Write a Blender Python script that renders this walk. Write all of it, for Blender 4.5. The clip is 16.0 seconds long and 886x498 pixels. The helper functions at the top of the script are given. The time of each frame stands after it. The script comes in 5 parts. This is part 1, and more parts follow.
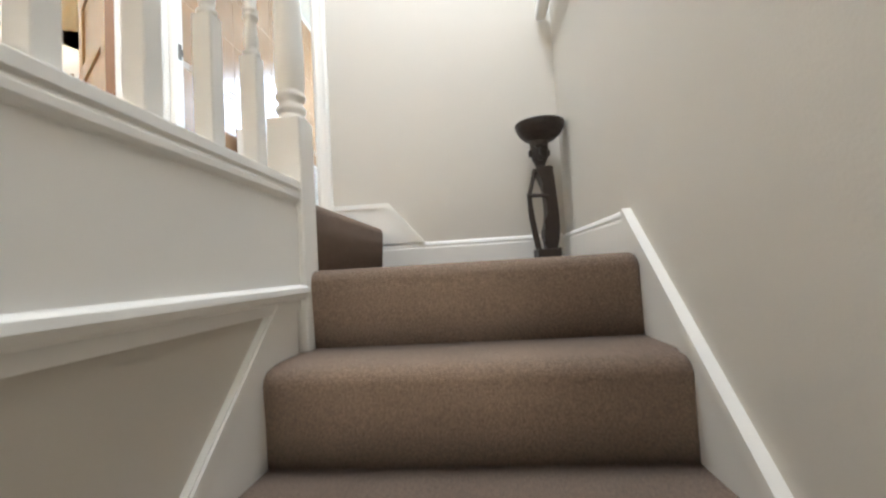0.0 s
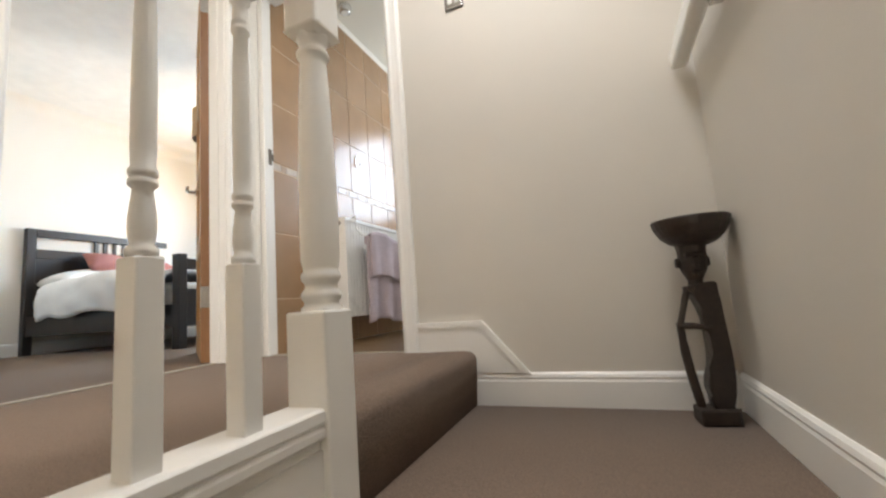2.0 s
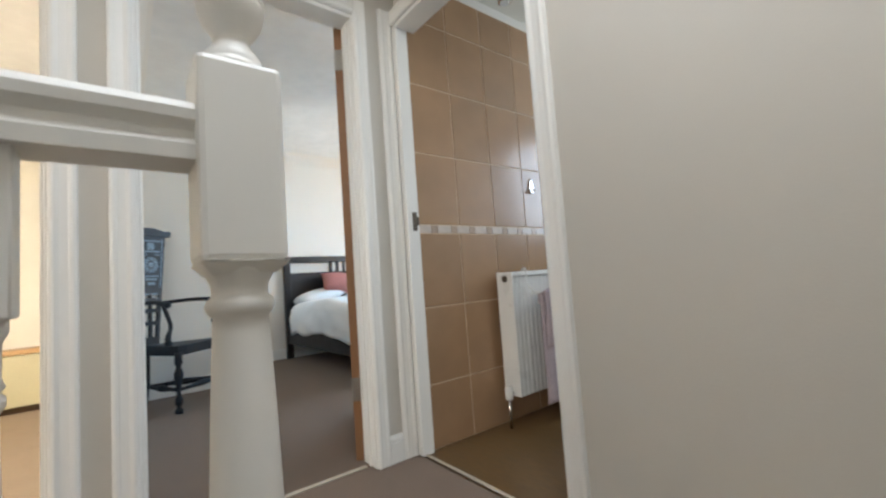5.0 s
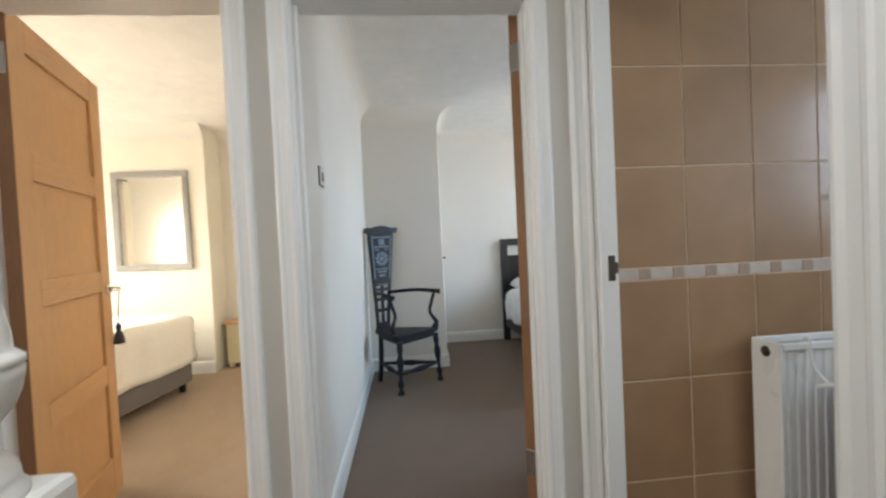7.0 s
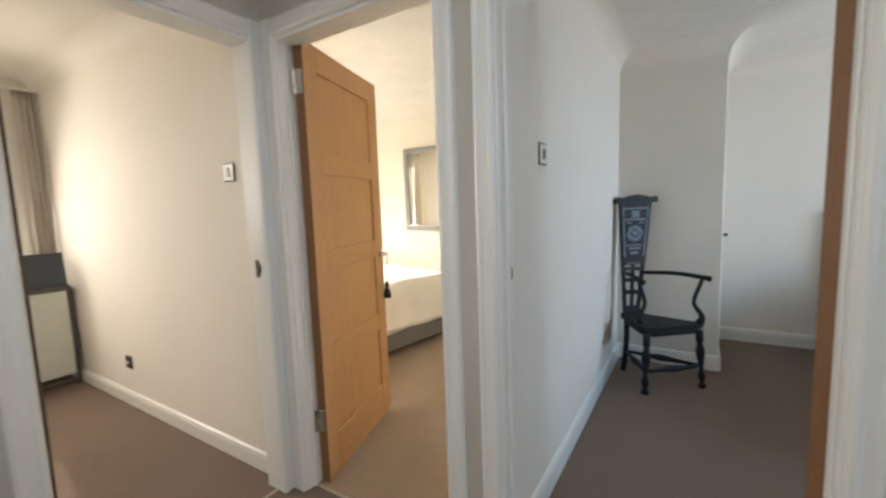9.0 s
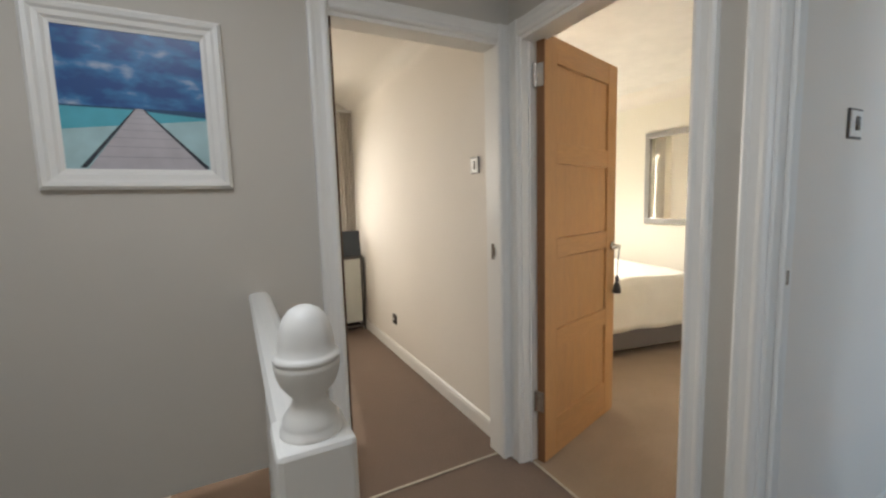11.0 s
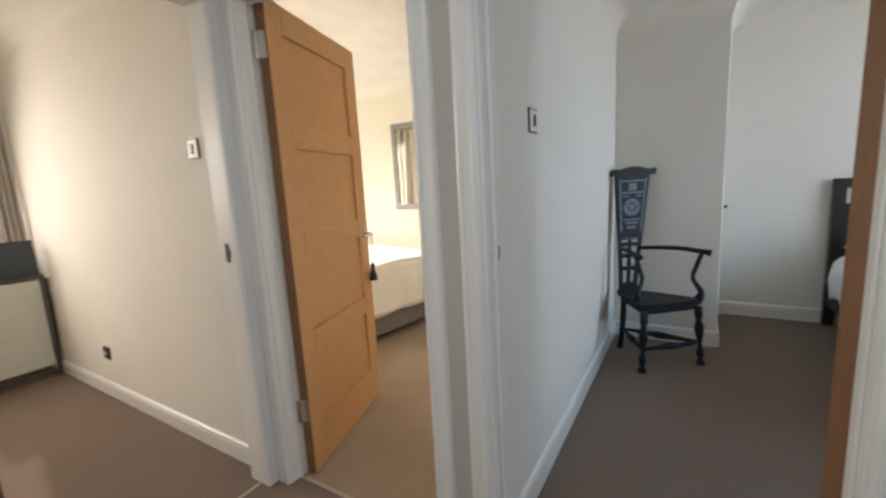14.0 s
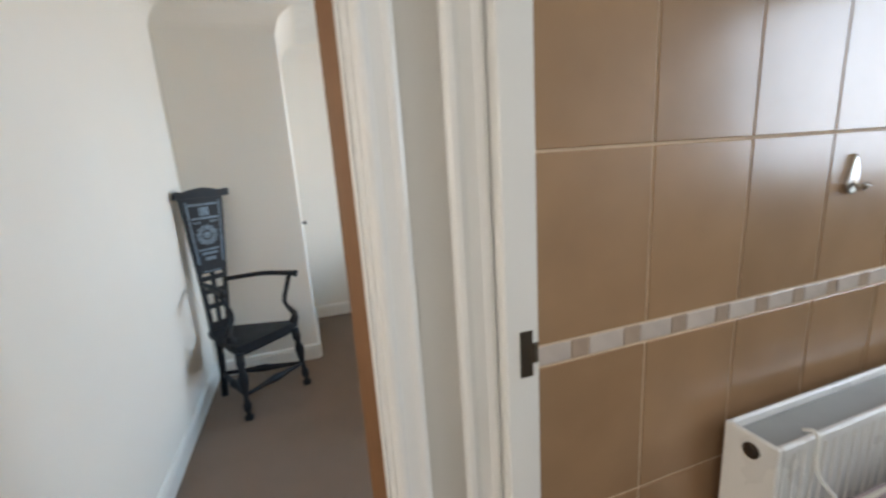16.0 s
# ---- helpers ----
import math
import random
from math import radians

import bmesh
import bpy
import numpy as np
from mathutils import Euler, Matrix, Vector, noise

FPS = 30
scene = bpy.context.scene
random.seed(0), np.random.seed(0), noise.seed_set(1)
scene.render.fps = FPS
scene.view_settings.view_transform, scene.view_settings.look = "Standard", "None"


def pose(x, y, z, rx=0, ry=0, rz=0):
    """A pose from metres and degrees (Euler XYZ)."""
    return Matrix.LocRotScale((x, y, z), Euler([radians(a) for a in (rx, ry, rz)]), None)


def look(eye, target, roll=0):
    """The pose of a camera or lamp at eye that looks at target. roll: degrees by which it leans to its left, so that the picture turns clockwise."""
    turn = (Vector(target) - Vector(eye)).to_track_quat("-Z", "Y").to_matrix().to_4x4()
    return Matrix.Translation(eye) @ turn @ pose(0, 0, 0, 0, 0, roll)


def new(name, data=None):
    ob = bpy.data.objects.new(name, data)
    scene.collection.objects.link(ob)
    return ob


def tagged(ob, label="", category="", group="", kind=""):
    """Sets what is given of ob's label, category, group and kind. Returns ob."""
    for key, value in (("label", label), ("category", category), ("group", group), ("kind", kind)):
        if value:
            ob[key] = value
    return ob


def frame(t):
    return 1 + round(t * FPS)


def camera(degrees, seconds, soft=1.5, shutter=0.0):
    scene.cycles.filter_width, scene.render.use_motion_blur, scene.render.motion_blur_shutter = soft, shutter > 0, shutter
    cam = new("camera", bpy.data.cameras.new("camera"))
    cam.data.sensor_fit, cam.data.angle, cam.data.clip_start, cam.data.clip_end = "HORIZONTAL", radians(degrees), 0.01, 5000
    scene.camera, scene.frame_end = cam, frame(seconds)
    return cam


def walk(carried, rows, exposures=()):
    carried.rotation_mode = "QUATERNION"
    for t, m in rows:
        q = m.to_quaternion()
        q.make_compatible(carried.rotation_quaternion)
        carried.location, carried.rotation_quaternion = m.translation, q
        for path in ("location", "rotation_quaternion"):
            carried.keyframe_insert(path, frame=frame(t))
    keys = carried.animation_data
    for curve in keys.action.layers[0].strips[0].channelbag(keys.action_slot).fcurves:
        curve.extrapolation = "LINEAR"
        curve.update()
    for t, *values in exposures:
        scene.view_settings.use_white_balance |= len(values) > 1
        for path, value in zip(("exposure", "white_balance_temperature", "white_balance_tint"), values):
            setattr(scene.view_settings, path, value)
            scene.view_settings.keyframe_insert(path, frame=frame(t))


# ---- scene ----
cam = camera(94.5, 16.0, soft=2.3, shutter=0.3)
PATH = [
    # seconds, x, y, z, heading, tilt, lean
    (0, 1.595, -1.976, -0.220, 5.26, 2.81, -3.40),
    (0.5, 1.628, -1.842, -0.100, 7.89, 3.27, -3.40),
    (1, 1.637, -1.740, 0.007, 11.48, 4.16, -3.00),
    (1.5, 1.654, -1.658, 0.111, 17.44, 6.06, -3.40),
    (2, 1.633, -1.588, 0.209, 21.37, 7.10, -4.30),
    (2.5, 1.630, -1.484, 0.295, 24.42, 6.20, -4.20),
    (3, 1.625, -1.375, 0.392, 26.94, 5.31, -3.70),
    (3.2, 1.606, -1.338, 0.424, 27.60, 4.88, -3.67),
    (3.8, 1.601, -1.222, 0.536, 32.87, 4.31, -3.53),
    (4.35, 1.605, -1.127, 0.636, 40.81, 4.33, -3.84),
    (4.9, 1.593, -1.030, 0.742, 50.23, 4.19, -4.12),
    (5.5, 1.535, -0.906, 0.875, 60.52, 3.04, -3.80),
    (6, 1.468, -0.813, 0.975, 68.34, 1.86, -3.50),
    (6.5, 1.412, -0.746, 1.074, 76.02, 0.43, -3.10),
    (7, 1.364, -0.636, 1.153, 85.07, -1.35, -2.70),
    (7.5, 1.327, -0.585, 1.223, 93.16, -3.27, -3.10),
    (8, 1.265, -0.551, 1.234, 101.16, -4.36, -3.10),
    (8.5, 1.172, -0.493, 1.247, 110.88, -5.19, -2.10),
    (9, 1.131, -0.473, 1.264, 121.97, -6.08, -2.00),
    (9.5, 1.130, -0.466, 1.259, 131.94, -6.55, -2.30),
    (10, 1.132, -0.443, 1.248, 140.52, -6.78, -2.10),
    (10.2, 1.142, -0.442, 1.251, 143.36, -6.73, -1.94),
    (10.7, 1.154, -0.445, 1.252, 150.19, -6.50, -1.75),
    (11.2, 1.164, -0.464, 1.250, 154.32, -5.95, -1.56),
    (11.7, 1.164, -0.490, 1.247, 155.10, -5.44, -1.49),
    (12.3, 1.143, -0.512, 1.242, 150.73, -5.50, -1.80),
    (12.5, 1.125, -0.527, 1.245, 148.19, -5.71, -2.00),
    (13, 1.091, -0.535, 1.251, 139.41, -6.69, -2.70),
    (13.5, 1.061, -0.518, 1.238, 130.44, -7.73, -3.10),
    (14, 1.001, -0.500, 1.245, 121.54, -9.01, -3.20),
    (14.5, 0.887, -0.473, 1.258, 111.61, -9.29, -3.10),
    (15, 0.757, -0.424, 1.312, 99.67, -9.82, -3.50),
    (15.5, 0.689, -0.368, 1.384, 86.49, -11.50, -4.00),
    (16, 0.623, -0.286, 1.367, 71.80, -12.45, -3.80),
]


def ahead(x, y, z, heading, tilt):
    a, b = radians(heading), radians(tilt)
    return (x - 2 * math.sin(a) * math.cos(b), y + 2 * math.cos(a) * math.cos(b), z + 2 * math.sin(b))


walk(cam, [(t, look((x, y, z), ahead(x, y, z, a, b), r)) for t, x, y, z, a, b, r in PATH],
     [(0, 1.52, 6250, 10), (0.5, 1.33, 6500, 11), (1, 1.15, 6950, 13), (1.5, 0.97, 7050, 14), (3.2, 0.75, 6900, 13), (5.5, 0.24, 6400, 10), (7, 0.1, 6450, 11), (9, -0.15, 6500, 11),
      (10, -0.38, 6400, 11), (12.3, -0.45, 6400, 12), (14, -0.32, 6450, 12), (15, -0.05, 6700, 13), (15.5, 0.2, 6850, 13), (16, 0.22, 6850, 13)])

# ---- world, sun, window light ----
world = bpy.data.worlds.new("sky")
scene.world = world
world.use_nodes = True
wn = world.node_tree
sky = wn.nodes.new("ShaderNodeTexSky")
sky.sky_type = "NISHITA"
sky.sun_disc = False
sky.sun_elevation = radians(38)
sky.sun_rotation = radians(200)
wn.links.new(sky.outputs[0], wn.nodes["Background"].inputs[0])
wn.nodes["Background"].inputs[1].default_value = 0.13

sun_data = bpy.data.lights.new("sun", "SUN")
sun_data.energy, sun_data.angle, sun_data.color = 2.2, radians(0.6), (1.0, 0.93, 0.82)
sun = new("sun", sun_data)
sun.matrix_world = look((-2, -12, 10), (0, 0, 0))


def window_light(name, place, target, w, h, power, colour, spread=180):
    d = bpy.data.lights.new(name, "AREA")
    d.shape, d.size, d.size_y, d.energy, d.color = "RECTANGLE", w, h, power, colour
    d.spread = radians(spread)
    o = new(name, d)
    o.matrix_world = look(place, target)
    return o


WARM, COOL, GROUND = (1.0, 0.95, 0.86), (0.37, 0.67, 1.0), (1.0, 0.74, 0.42)
window_light("daylight_front_bedroom", (-1.35, -4.72, 1.55), (-0.8, -2.9, 0.0), 1.5, 1.1, 106, WARM, 120)
window_light("daylight_box_room", (0.95, -4.84, 1.55), (1.05, -3.2, 0.55), 0.6, 1.05, 34, (1.0, 0.92, 0.79), 175)
# skylight falls inward and down, the sunlit garden's light comes up from below
window_light("skylight_rear_bedroom", (-1.7, 2.40, 1.6), (-1.7, 0, 0.6), 1.6, 0.9, 32, COOL, 140)
window_light("garden_light_rear_bedroom", (-1.7, 2.38, 1.15), (-1.7, 0, 2.2), 1.6, 0.3, 18, GROUND, 150)
window_light("daylight_bathroom", (0.95, 2.36, 1.6), (0.9, 0, 1.1), 0.9, 0.9, 20, (0.66, 0.81, 1.0))
# lamp added at the unseen hall door, brightening the stairs from below
window_light("added_light_hall_below", (1.55, -4.45, -1.1), (1.6, 0, 0.4), 0.7, 1.3, 5, (1.0, 0.91, 0.74))
# lamp of an unseen rooflight, added to light landing and stairs from above
window_light("added_rooflight_lamp", (1.45, -0.80, 2.345), (1.45, -0.81, 0.0), 0.62, 0.82, 16.5, (0.88, 0.94, 1.0))

# ---- materials ----


def material(name, colour, rough=0.5, metal=0.0, grain=0.0, grain_scale=200.0, patch=0.0, patch_scale=3.0,
             bump=0.0, bump_scale=300.0, bump_kind="noise", coat=0.0, stretch=(1, 1, 1), per_object=0.0, spec=0.5, in_place=False):
    m = bpy.data.materials.new(name)
    m.use_nodes = True
    nt = m.node_tree
    bs = nt.nodes["Principled BSDF"]
    bs.inputs["Roughness"].default_value = rough
    bs.inputs["Metallic"].default_value = metal
    bs.inputs["Coat Weight"].default_value = coat
    bs.inputs["Specular IOR Level"].default_value = spec
    tc = nt.nodes.new("ShaderNodeTexCoord")
    mp = nt.nodes.new("ShaderNodeMapping")
    mp.inputs["Scale"].default_value = stretch
    geo = nt.nodes.new("ShaderNodeNewGeometry")
    nt.links.new(geo.outputs["Position"] if in_place else tc.outputs["Object"], mp.inputs["Vector"])
    col = nt.nodes.new("ShaderNodeRGB")
    col.outputs[0].default_value = (*colour, 1)
    last = col.outputs[0]

    def vary(amount, scale, detail):
        nonlocal last
        nz = nt.nodes.new("ShaderNodeTexNoise")
        nz.inputs["Scale"].default_value = scale
        nz.inputs["Detail"].default_value = detail
        nt.links.new(mp.outputs[0], nz.inputs["Vector"])
        mr = nt.nodes.new("ShaderNodeMapRange")
        mr.clamp = False
        mr.inputs["From Min"].default_value, mr.inputs["From Max"].default_value = 0.25, 0.75
        mr.inputs["To Min"].default_value, mr.inputs["To Max"].default_value = 1 - amount, 1 + amount
        nt.links.new(nz.outputs["Fac"], mr.inputs["Value"])
        mix = nt.nodes.new("ShaderNodeVectorMath")
        mix.operation = "SCALE"
        nt.links.new(last, mix.inputs[0])
        nt.links.new(mr.outputs[0], mix.inputs["Scale"])
        last = mix.outputs[0]
        return nz

    if grain:
        vary(grain, grain_scale, 3)
    if patch:
        pz = vary(patch, patch_scale, 4)
        rr = nt.nodes.new("ShaderNodeMapRange")
        rr.inputs["From Min"].default_value, rr.inputs["From Max"].default_value = 0.3, 0.7
        rr.inputs["To Min"].default_value, rr.inputs["To Max"].default_value = max(0.02, rough - 0.06), min(1, rough + 0.06)
        nt.links.new(pz.outputs["Fac"], rr.inputs["Value"])
        nt.links.new(rr.outputs[0], bs.inputs["Roughness"])
    if per_object:
        oi = nt.nodes.new("ShaderNodeObjectInfo")
        mr = nt.nodes.new("ShaderNodeMapRange")
        mr.inputs["To Min"].default_value, mr.inputs["To Max"].default_value = 1 - per_object, 1 + per_object
        nt.links.new(oi.outputs["Random"], mr.inputs["Value"])
        mix = nt.nodes.new("ShaderNodeVectorMath")
        mix.operation = "SCALE"
        nt.links.new(last, mix.inputs[0])
        nt.links.new(mr.outputs[0], mix.inputs["Scale"])
        last = mix.outputs[0]
    nt.links.new(last, bs.inputs["Base Color"])
    if bump:
        if bump_kind == "voronoi":
            bn = nt.nodes.new("ShaderNodeTexVoronoi")
            bn.inputs["Randomness"].default_value = 0.6
            out = bn.outputs["Distance"]
        else:
            bn = nt.nodes.new("ShaderNodeTexNoise")
            bn.inputs["Detail"].default_value = 4
            out = bn.outputs["Fac"]
        bn.inputs["Scale"].default_value = bump_scale
        nt.links.new(mp.outputs[0], bn.inputs["Vector"])
        bp = nt.nodes.new("ShaderNodeBump")
        bp.inputs["Strength"].default_value = min(1.0, bump)
        bp.inputs["Distance"].default_value = 0.004
        bp.invert = bump_kind == "voronoi"
        nt.links.new(out, bp.inputs["Height"])
        nt.links.new(bp.outputs[0], bs.inputs["Normal"])
    return m


M_LANDING = material("landing_paint", (0.60, 0.562, 0.50), 0.75, patch=0.03, patch_scale=1.7, bump=0.12, bump_scale=160)
M_BEDROOM = material("cream_wall_paint", (0.80, 0.755, 0.685), 0.8, patch=0.03, patch_scale=1.4, bump=0.12, bump_scale=150)
M_YELLOWISH = material("pale_yellow_wall_paint", (0.80, 0.762, 0.655), 0.8, patch=0.03, patch_scale=1.4, bump=0.12, bump_scale=150)
M_CEILING = material("textured_ceiling", (0.78, 0.755, 0.71), 0.85, grain=0.04, grain_scale=9, patch=0.05, patch_scale=2.5, bump=1.6, bump_scale=8)
M_GLOSS = material("white_gloss_paint", (0.82, 0.805, 0.765), 0.36, patch=0.012, patch_scale=3, bump=0.02, bump_scale=40)
M_CARPET = material("brown_twist_carpet", (0.222, 0.160, 0.120), 0.97, grain=0.30, grain_scale=190, patch=0.05, patch_scale=7,
                    bump=0.8, bump_scale=270, bump_kind="voronoi", spec=0.1)
M_BEIGE = material("beige_twist_carpet", (0.40, 0.30, 0.205), 0.97, grain=0.22, grain_scale=190, patch=0.05, patch_scale=7, bump=0.8, bump_scale=270, bump_kind="voronoi", spec=0.1)
for m in (M_CARPET, M_BEIGE):
    m.node_tree.nodes["Principled BSDF"].inputs["Sheen Weight"].default_value = 0.10
    m.node_tree.nodes["Principled BSDF"].inputs["Sheen Roughness"].default_value = 0.45
M_OAK = material("oak_veneer", (0.52, 0.285, 0.115), 0.42, grain=0.10, grain_scale=26, patch=0.07, patch_scale=3, bump=0.12,
                 bump_scale=60, stretch=(9, 9, 0.6))
M_LIPPING = material("dark_oak_lipping", (0.24, 0.115, 0.05), 0.5, grain=0.12, grain_scale=26, patch=0.08, patch_scale=3, stretch=(9, 9, 0.6))
M_OAK_ACROSS = material("oak_veneer_rail", (0.52, 0.285, 0.115), 0.42, grain=0.10, grain_scale=26, patch=0.07, patch_scale=3,
                        bump=0.12, bump_scale=60, stretch=(0.6, 9, 9))
M_EBONY = material("dark_carved_wood", (0.026, 0.016, 0.011), 0.38, grain=0.3, grain_scale=60, patch=0.25, patch_scale=9, bump=0.5, bump_scale=70)
M_BLACKWOOD = material("black_painted_chair", (0.010, 0.013, 0.018), 0.5, grain=0.3, grain_scale=80, patch=0.3, patch_scale=12,
                       bump=0.4, bump_scale=90, spec=0.3)
# carving's highlights put into its colour, a lighter grey-blue than the chair
M_CARVING = material("highlit_carving", (0.13, 0.18, 0.23), 0.5, grain=0.5, grain_scale=70, bump=0.8, bump_scale=75)
M_DARKBED = material("dark_bed_frame", (0.018, 0.014, 0.014), 0.4, patch=0.2, patch_scale=8, bump=0.15, bump_scale=60)
M_CHROME = material("brushed_steel", (0.62, 0.60, 0.57), 0.22, metal=1.0, grain=0.05, grain_scale=120)
M_BRONZE = material("dark_metal_keep", (0.13, 0.11, 0.09), 0.35, metal=0.9)
M_TILE = material("tan_glazed_tile", (0.37, 0.222, 0.122), 0.27, grain=0.085, grain_scale=7, bump=0.02,
                  bump_scale=14, per_object=0.07, coat=0.1, in_place=True)
M_TILE_PALE = material("pale_border_tile", (0.56, 0.48, 0.42), 0.2, patch=0.1, patch_scale=20, per_object=0.1)
M_TILE_DARK = material("tan_border_tile", (0.42, 0.315, 0.24), 0.2, patch=0.1, patch_scale=20)
M_GROUT = material("cream_grout", (0.66, 0.50, 0.34), 0.8, grain=0.08, grain_scale=200)
M_VINYL = material("brown_vinyl_floor", (0.13, 0.075, 0.03), 0.35, grain=0.15, grain_scale=20, patch=0.15, patch_scale=5, stretch=(1, 6, 1))
M_RADIATOR = material("white_radiator_enamel", (0.80, 0.79, 0.76), 0.3, patch=0.03, patch_scale=6)
M_TRAY = material("grey_radiator_grille", (0.34, 0.35, 0.34), 0.35, patch=0.1, patch_scale=8)
M_TOWEL = material("lilac_striped_towel", (0.52, 0.43, 0.46), 0.95, grain=0.2, grain_scale=160, patch=0.12, patch_scale=9, bump=0.9, bump_scale=220)
M_LINEN = material("white_cotton", (0.80, 0.79, 0.78), 0.9, patch=0.04, patch_scale=5, bump=0.5, bump_scale=22)
M_COVER = material("cream_bedspread", (0.82, 0.79, 0.70), 0.9, patch=0.04, patch_scale=5, bump=0.5, bump_scale=28)
M_PINK = material("dusty_pink_cushion", (0.42, 0.17, 0.15), 0.9, grain=0.12, grain_scale=120, patch=0.08, patch_scale=8, bump=0.6, bump_scale=200)
M_GREYCLOTH = material("grey_divan_cloth", (0.17, 0.155, 0.145), 0.9, grain=0.15, grain_scale=180, patch=0.06, patch_scale=8, bump=0.6, bump_scale=240)
M_SILVER = material("silver_grey_frame", (0.30, 0.29, 0.27), 0.38, metal=0.3, grain=0.1, grain_scale=60, patch=0.1, patch_scale=9)
M_CREAMCHEST = material("cream_painted_chest", (0.66, 0.60, 0.38), 0.5, patch=0.04, patch_scale=4, grain=0.03, grain_scale=60)
M_PINE = material("pine_top", (0.55, 0.33, 0.15), 0.4, grain=0.15, grain_scale=25, stretch=(6, 0.6, 6))
M_PLASTIC = material("white_switch_plastic", (0.80, 0.79, 0.75), 0.3)
M_BLACK = material("black_plastic", (0.012, 0.012, 0.013), 0.4, patch=0.1, patch_scale=20)
M_CURTAIN = material("beige_curtain", (0.64, 0.59, 0.52), 0.9, grain=0.12, grain_scale=120, patch=0.06, patch_scale=7, bump=0.4, bump_scale=200)
M_DESKWHITE = material("white_desk_panel", (0.72, 0.73, 0.66), 0.35, patch=0.04, patch_scale=5)
M_GREYMETAL = material("grey_metal_frame", (0.14, 0.13, 0.12), 0.4, metal=0.6, patch=0.1, patch_scale=12)
M_LAPTOP = material("dark_blue_grey_lid", (0.035, 0.045, 0.055), 0.4, patch=0.08, patch_scale=9)
M_SHADE = material("cream_fabric_shade", (0.62, 0.47, 0.28), 0.9, grain=0.1, grain_scale=150)


def let_light_through(mat, colour, share):
    nt = mat.node_tree
    tl = nt.nodes.new("ShaderNodeBsdfTranslucent")
    tl.inputs["Color"].default_value = (*colour, 1)
    mx = nt.nodes.new("ShaderNodeMixShader")
    mx.inputs[0].default_value = share
    nt.links.new(nt.nodes["Principled BSDF"].outputs[0], mx.inputs[1])
    nt.links.new(tl.outputs[0], mx.inputs[2])
    nt.links.new(mx.outputs[0], nt.nodes["Material Output"].inputs["Surface"])


let_light_through(M_SHADE, (0.80, 0.66, 0.44), 0.55)
let_light_through(M_CURTAIN, (0.72, 0.68, 0.62), 0.35)
M_STRIP = material("pale_carpet_strip", (0.52, 0.46, 0.37), 0.35, metal=0.3, patch=0.1, patch_scale=20)
M_BRICK = material("outside_render", (0.45, 0.40, 0.34), 0.9, grain=0.15, grain_scale=30, bump=0.5, bump_scale=40)
M_GRASS = material("outside_ground", (0.08, 0.10, 0.04), 0.95, grain=0.3, grain_scale=3, patch=0.3, patch_scale=0.3)
# brown of the door edge, used too as shade in the gap under the chest
M_EDGE_GAP = material("dark_brown_edge_and_gap_shade", (0.10, 0.055, 0.025), 0.6, grain=0.1, grain_scale=60)

M_MIRROR = bpy.data.materials.new("mirror_glass")
M_MIRROR.use_nodes = True
mb = M_MIRROR.node_tree.nodes["Principled BSDF"]
mb.inputs["Base Color"].default_value = (0.93, 0.94, 0.92, 1)
mb.inputs["Metallic"].default_value, mb.inputs["Roughness"].default_value = 1.0, 0.015

M_GLASS = bpy.data.materials.new("window_glass")
M_GLASS.use_nodes = True
gb = M_GLASS.node_tree.nodes["Principled BSDF"]
gb.inputs["Transmission Weight"].default_value, gb.inputs["Roughness"].default_value = 1.0, 0.0
gb.inputs["IOR"].default_value = 1.01

# ---- small building helpers ----


def mesh_of(bm, name):
    bmesh.ops.recalc_face_normals(bm, faces=bm.faces)
    me = bpy.data.meshes.new(name)
    bm.to_mesh(me)
    bm.free()
    return me


def part(name, bm, mat, parent=None, label="", smooth=False):
    me = mesh_of(bm, name)
    me.materials.append(mat)
    if smooth:
        me.polygons.foreach_set("use_smooth", [True] * len(me.polygons))
    ob = new(name, me)
    if parent is not None:
        ob.parent = parent
    if label:
        tagged(ob, label)
    return ob


def thing(name, label, category, at=(0, 0, 0), group="", kind=""):
    ob = new(name)
    ob.empty_display_size = 0.05
    ob.location = at
    return tagged(ob, label, category, group, kind)


def slab(x0, y0, z0, x1, y1, z1, bevel=0.0, bm=None, seg=1, turn=None):
    out = bm or bmesh.new()
    r = bmesh.ops.create_cube(out, size=1)
    vs = r["verts"]
    m = Matrix.Translation(((x0 + x1) / 2, (y0 + y1) / 2, (z0 + z1) / 2)) @ Matrix.Diagonal((x1 - x0, y1 - y0, z1 - z0, 1))
    if turn is not None:
        m = turn @ m
    bmesh.ops.transform(out, matrix=m, verts=vs)
    if bevel:
        es = list({e for v in vs for e in v.link_edges})
        bmesh.ops.bevel(out, geom=es, offset=bevel, segments=seg, affect="EDGES", profile=0.5)
    return out


def lathe(rings, cx=0.0, cy=0.0, n=20, bm=None):
    """rings: (radius, height) from the foot up."""
    out = bm or bmesh.new()
    rows = []
    for r, z in rings:
        rows.append([out.verts.new((cx + r * math.cos(2 * math.pi * k / n), cy + r * math.sin(2 * math.pi * k / n), z)) for k in range(n)])
    for a, b in zip(rows, rows[1:]):
        for k in range(n):
            out.faces.new((a[k], a[(k + 1) % n], b[(k + 1) % n], b[k]))
    out.faces.new(rows[0][::-1])
    out.faces.new(rows[-1])
    return out


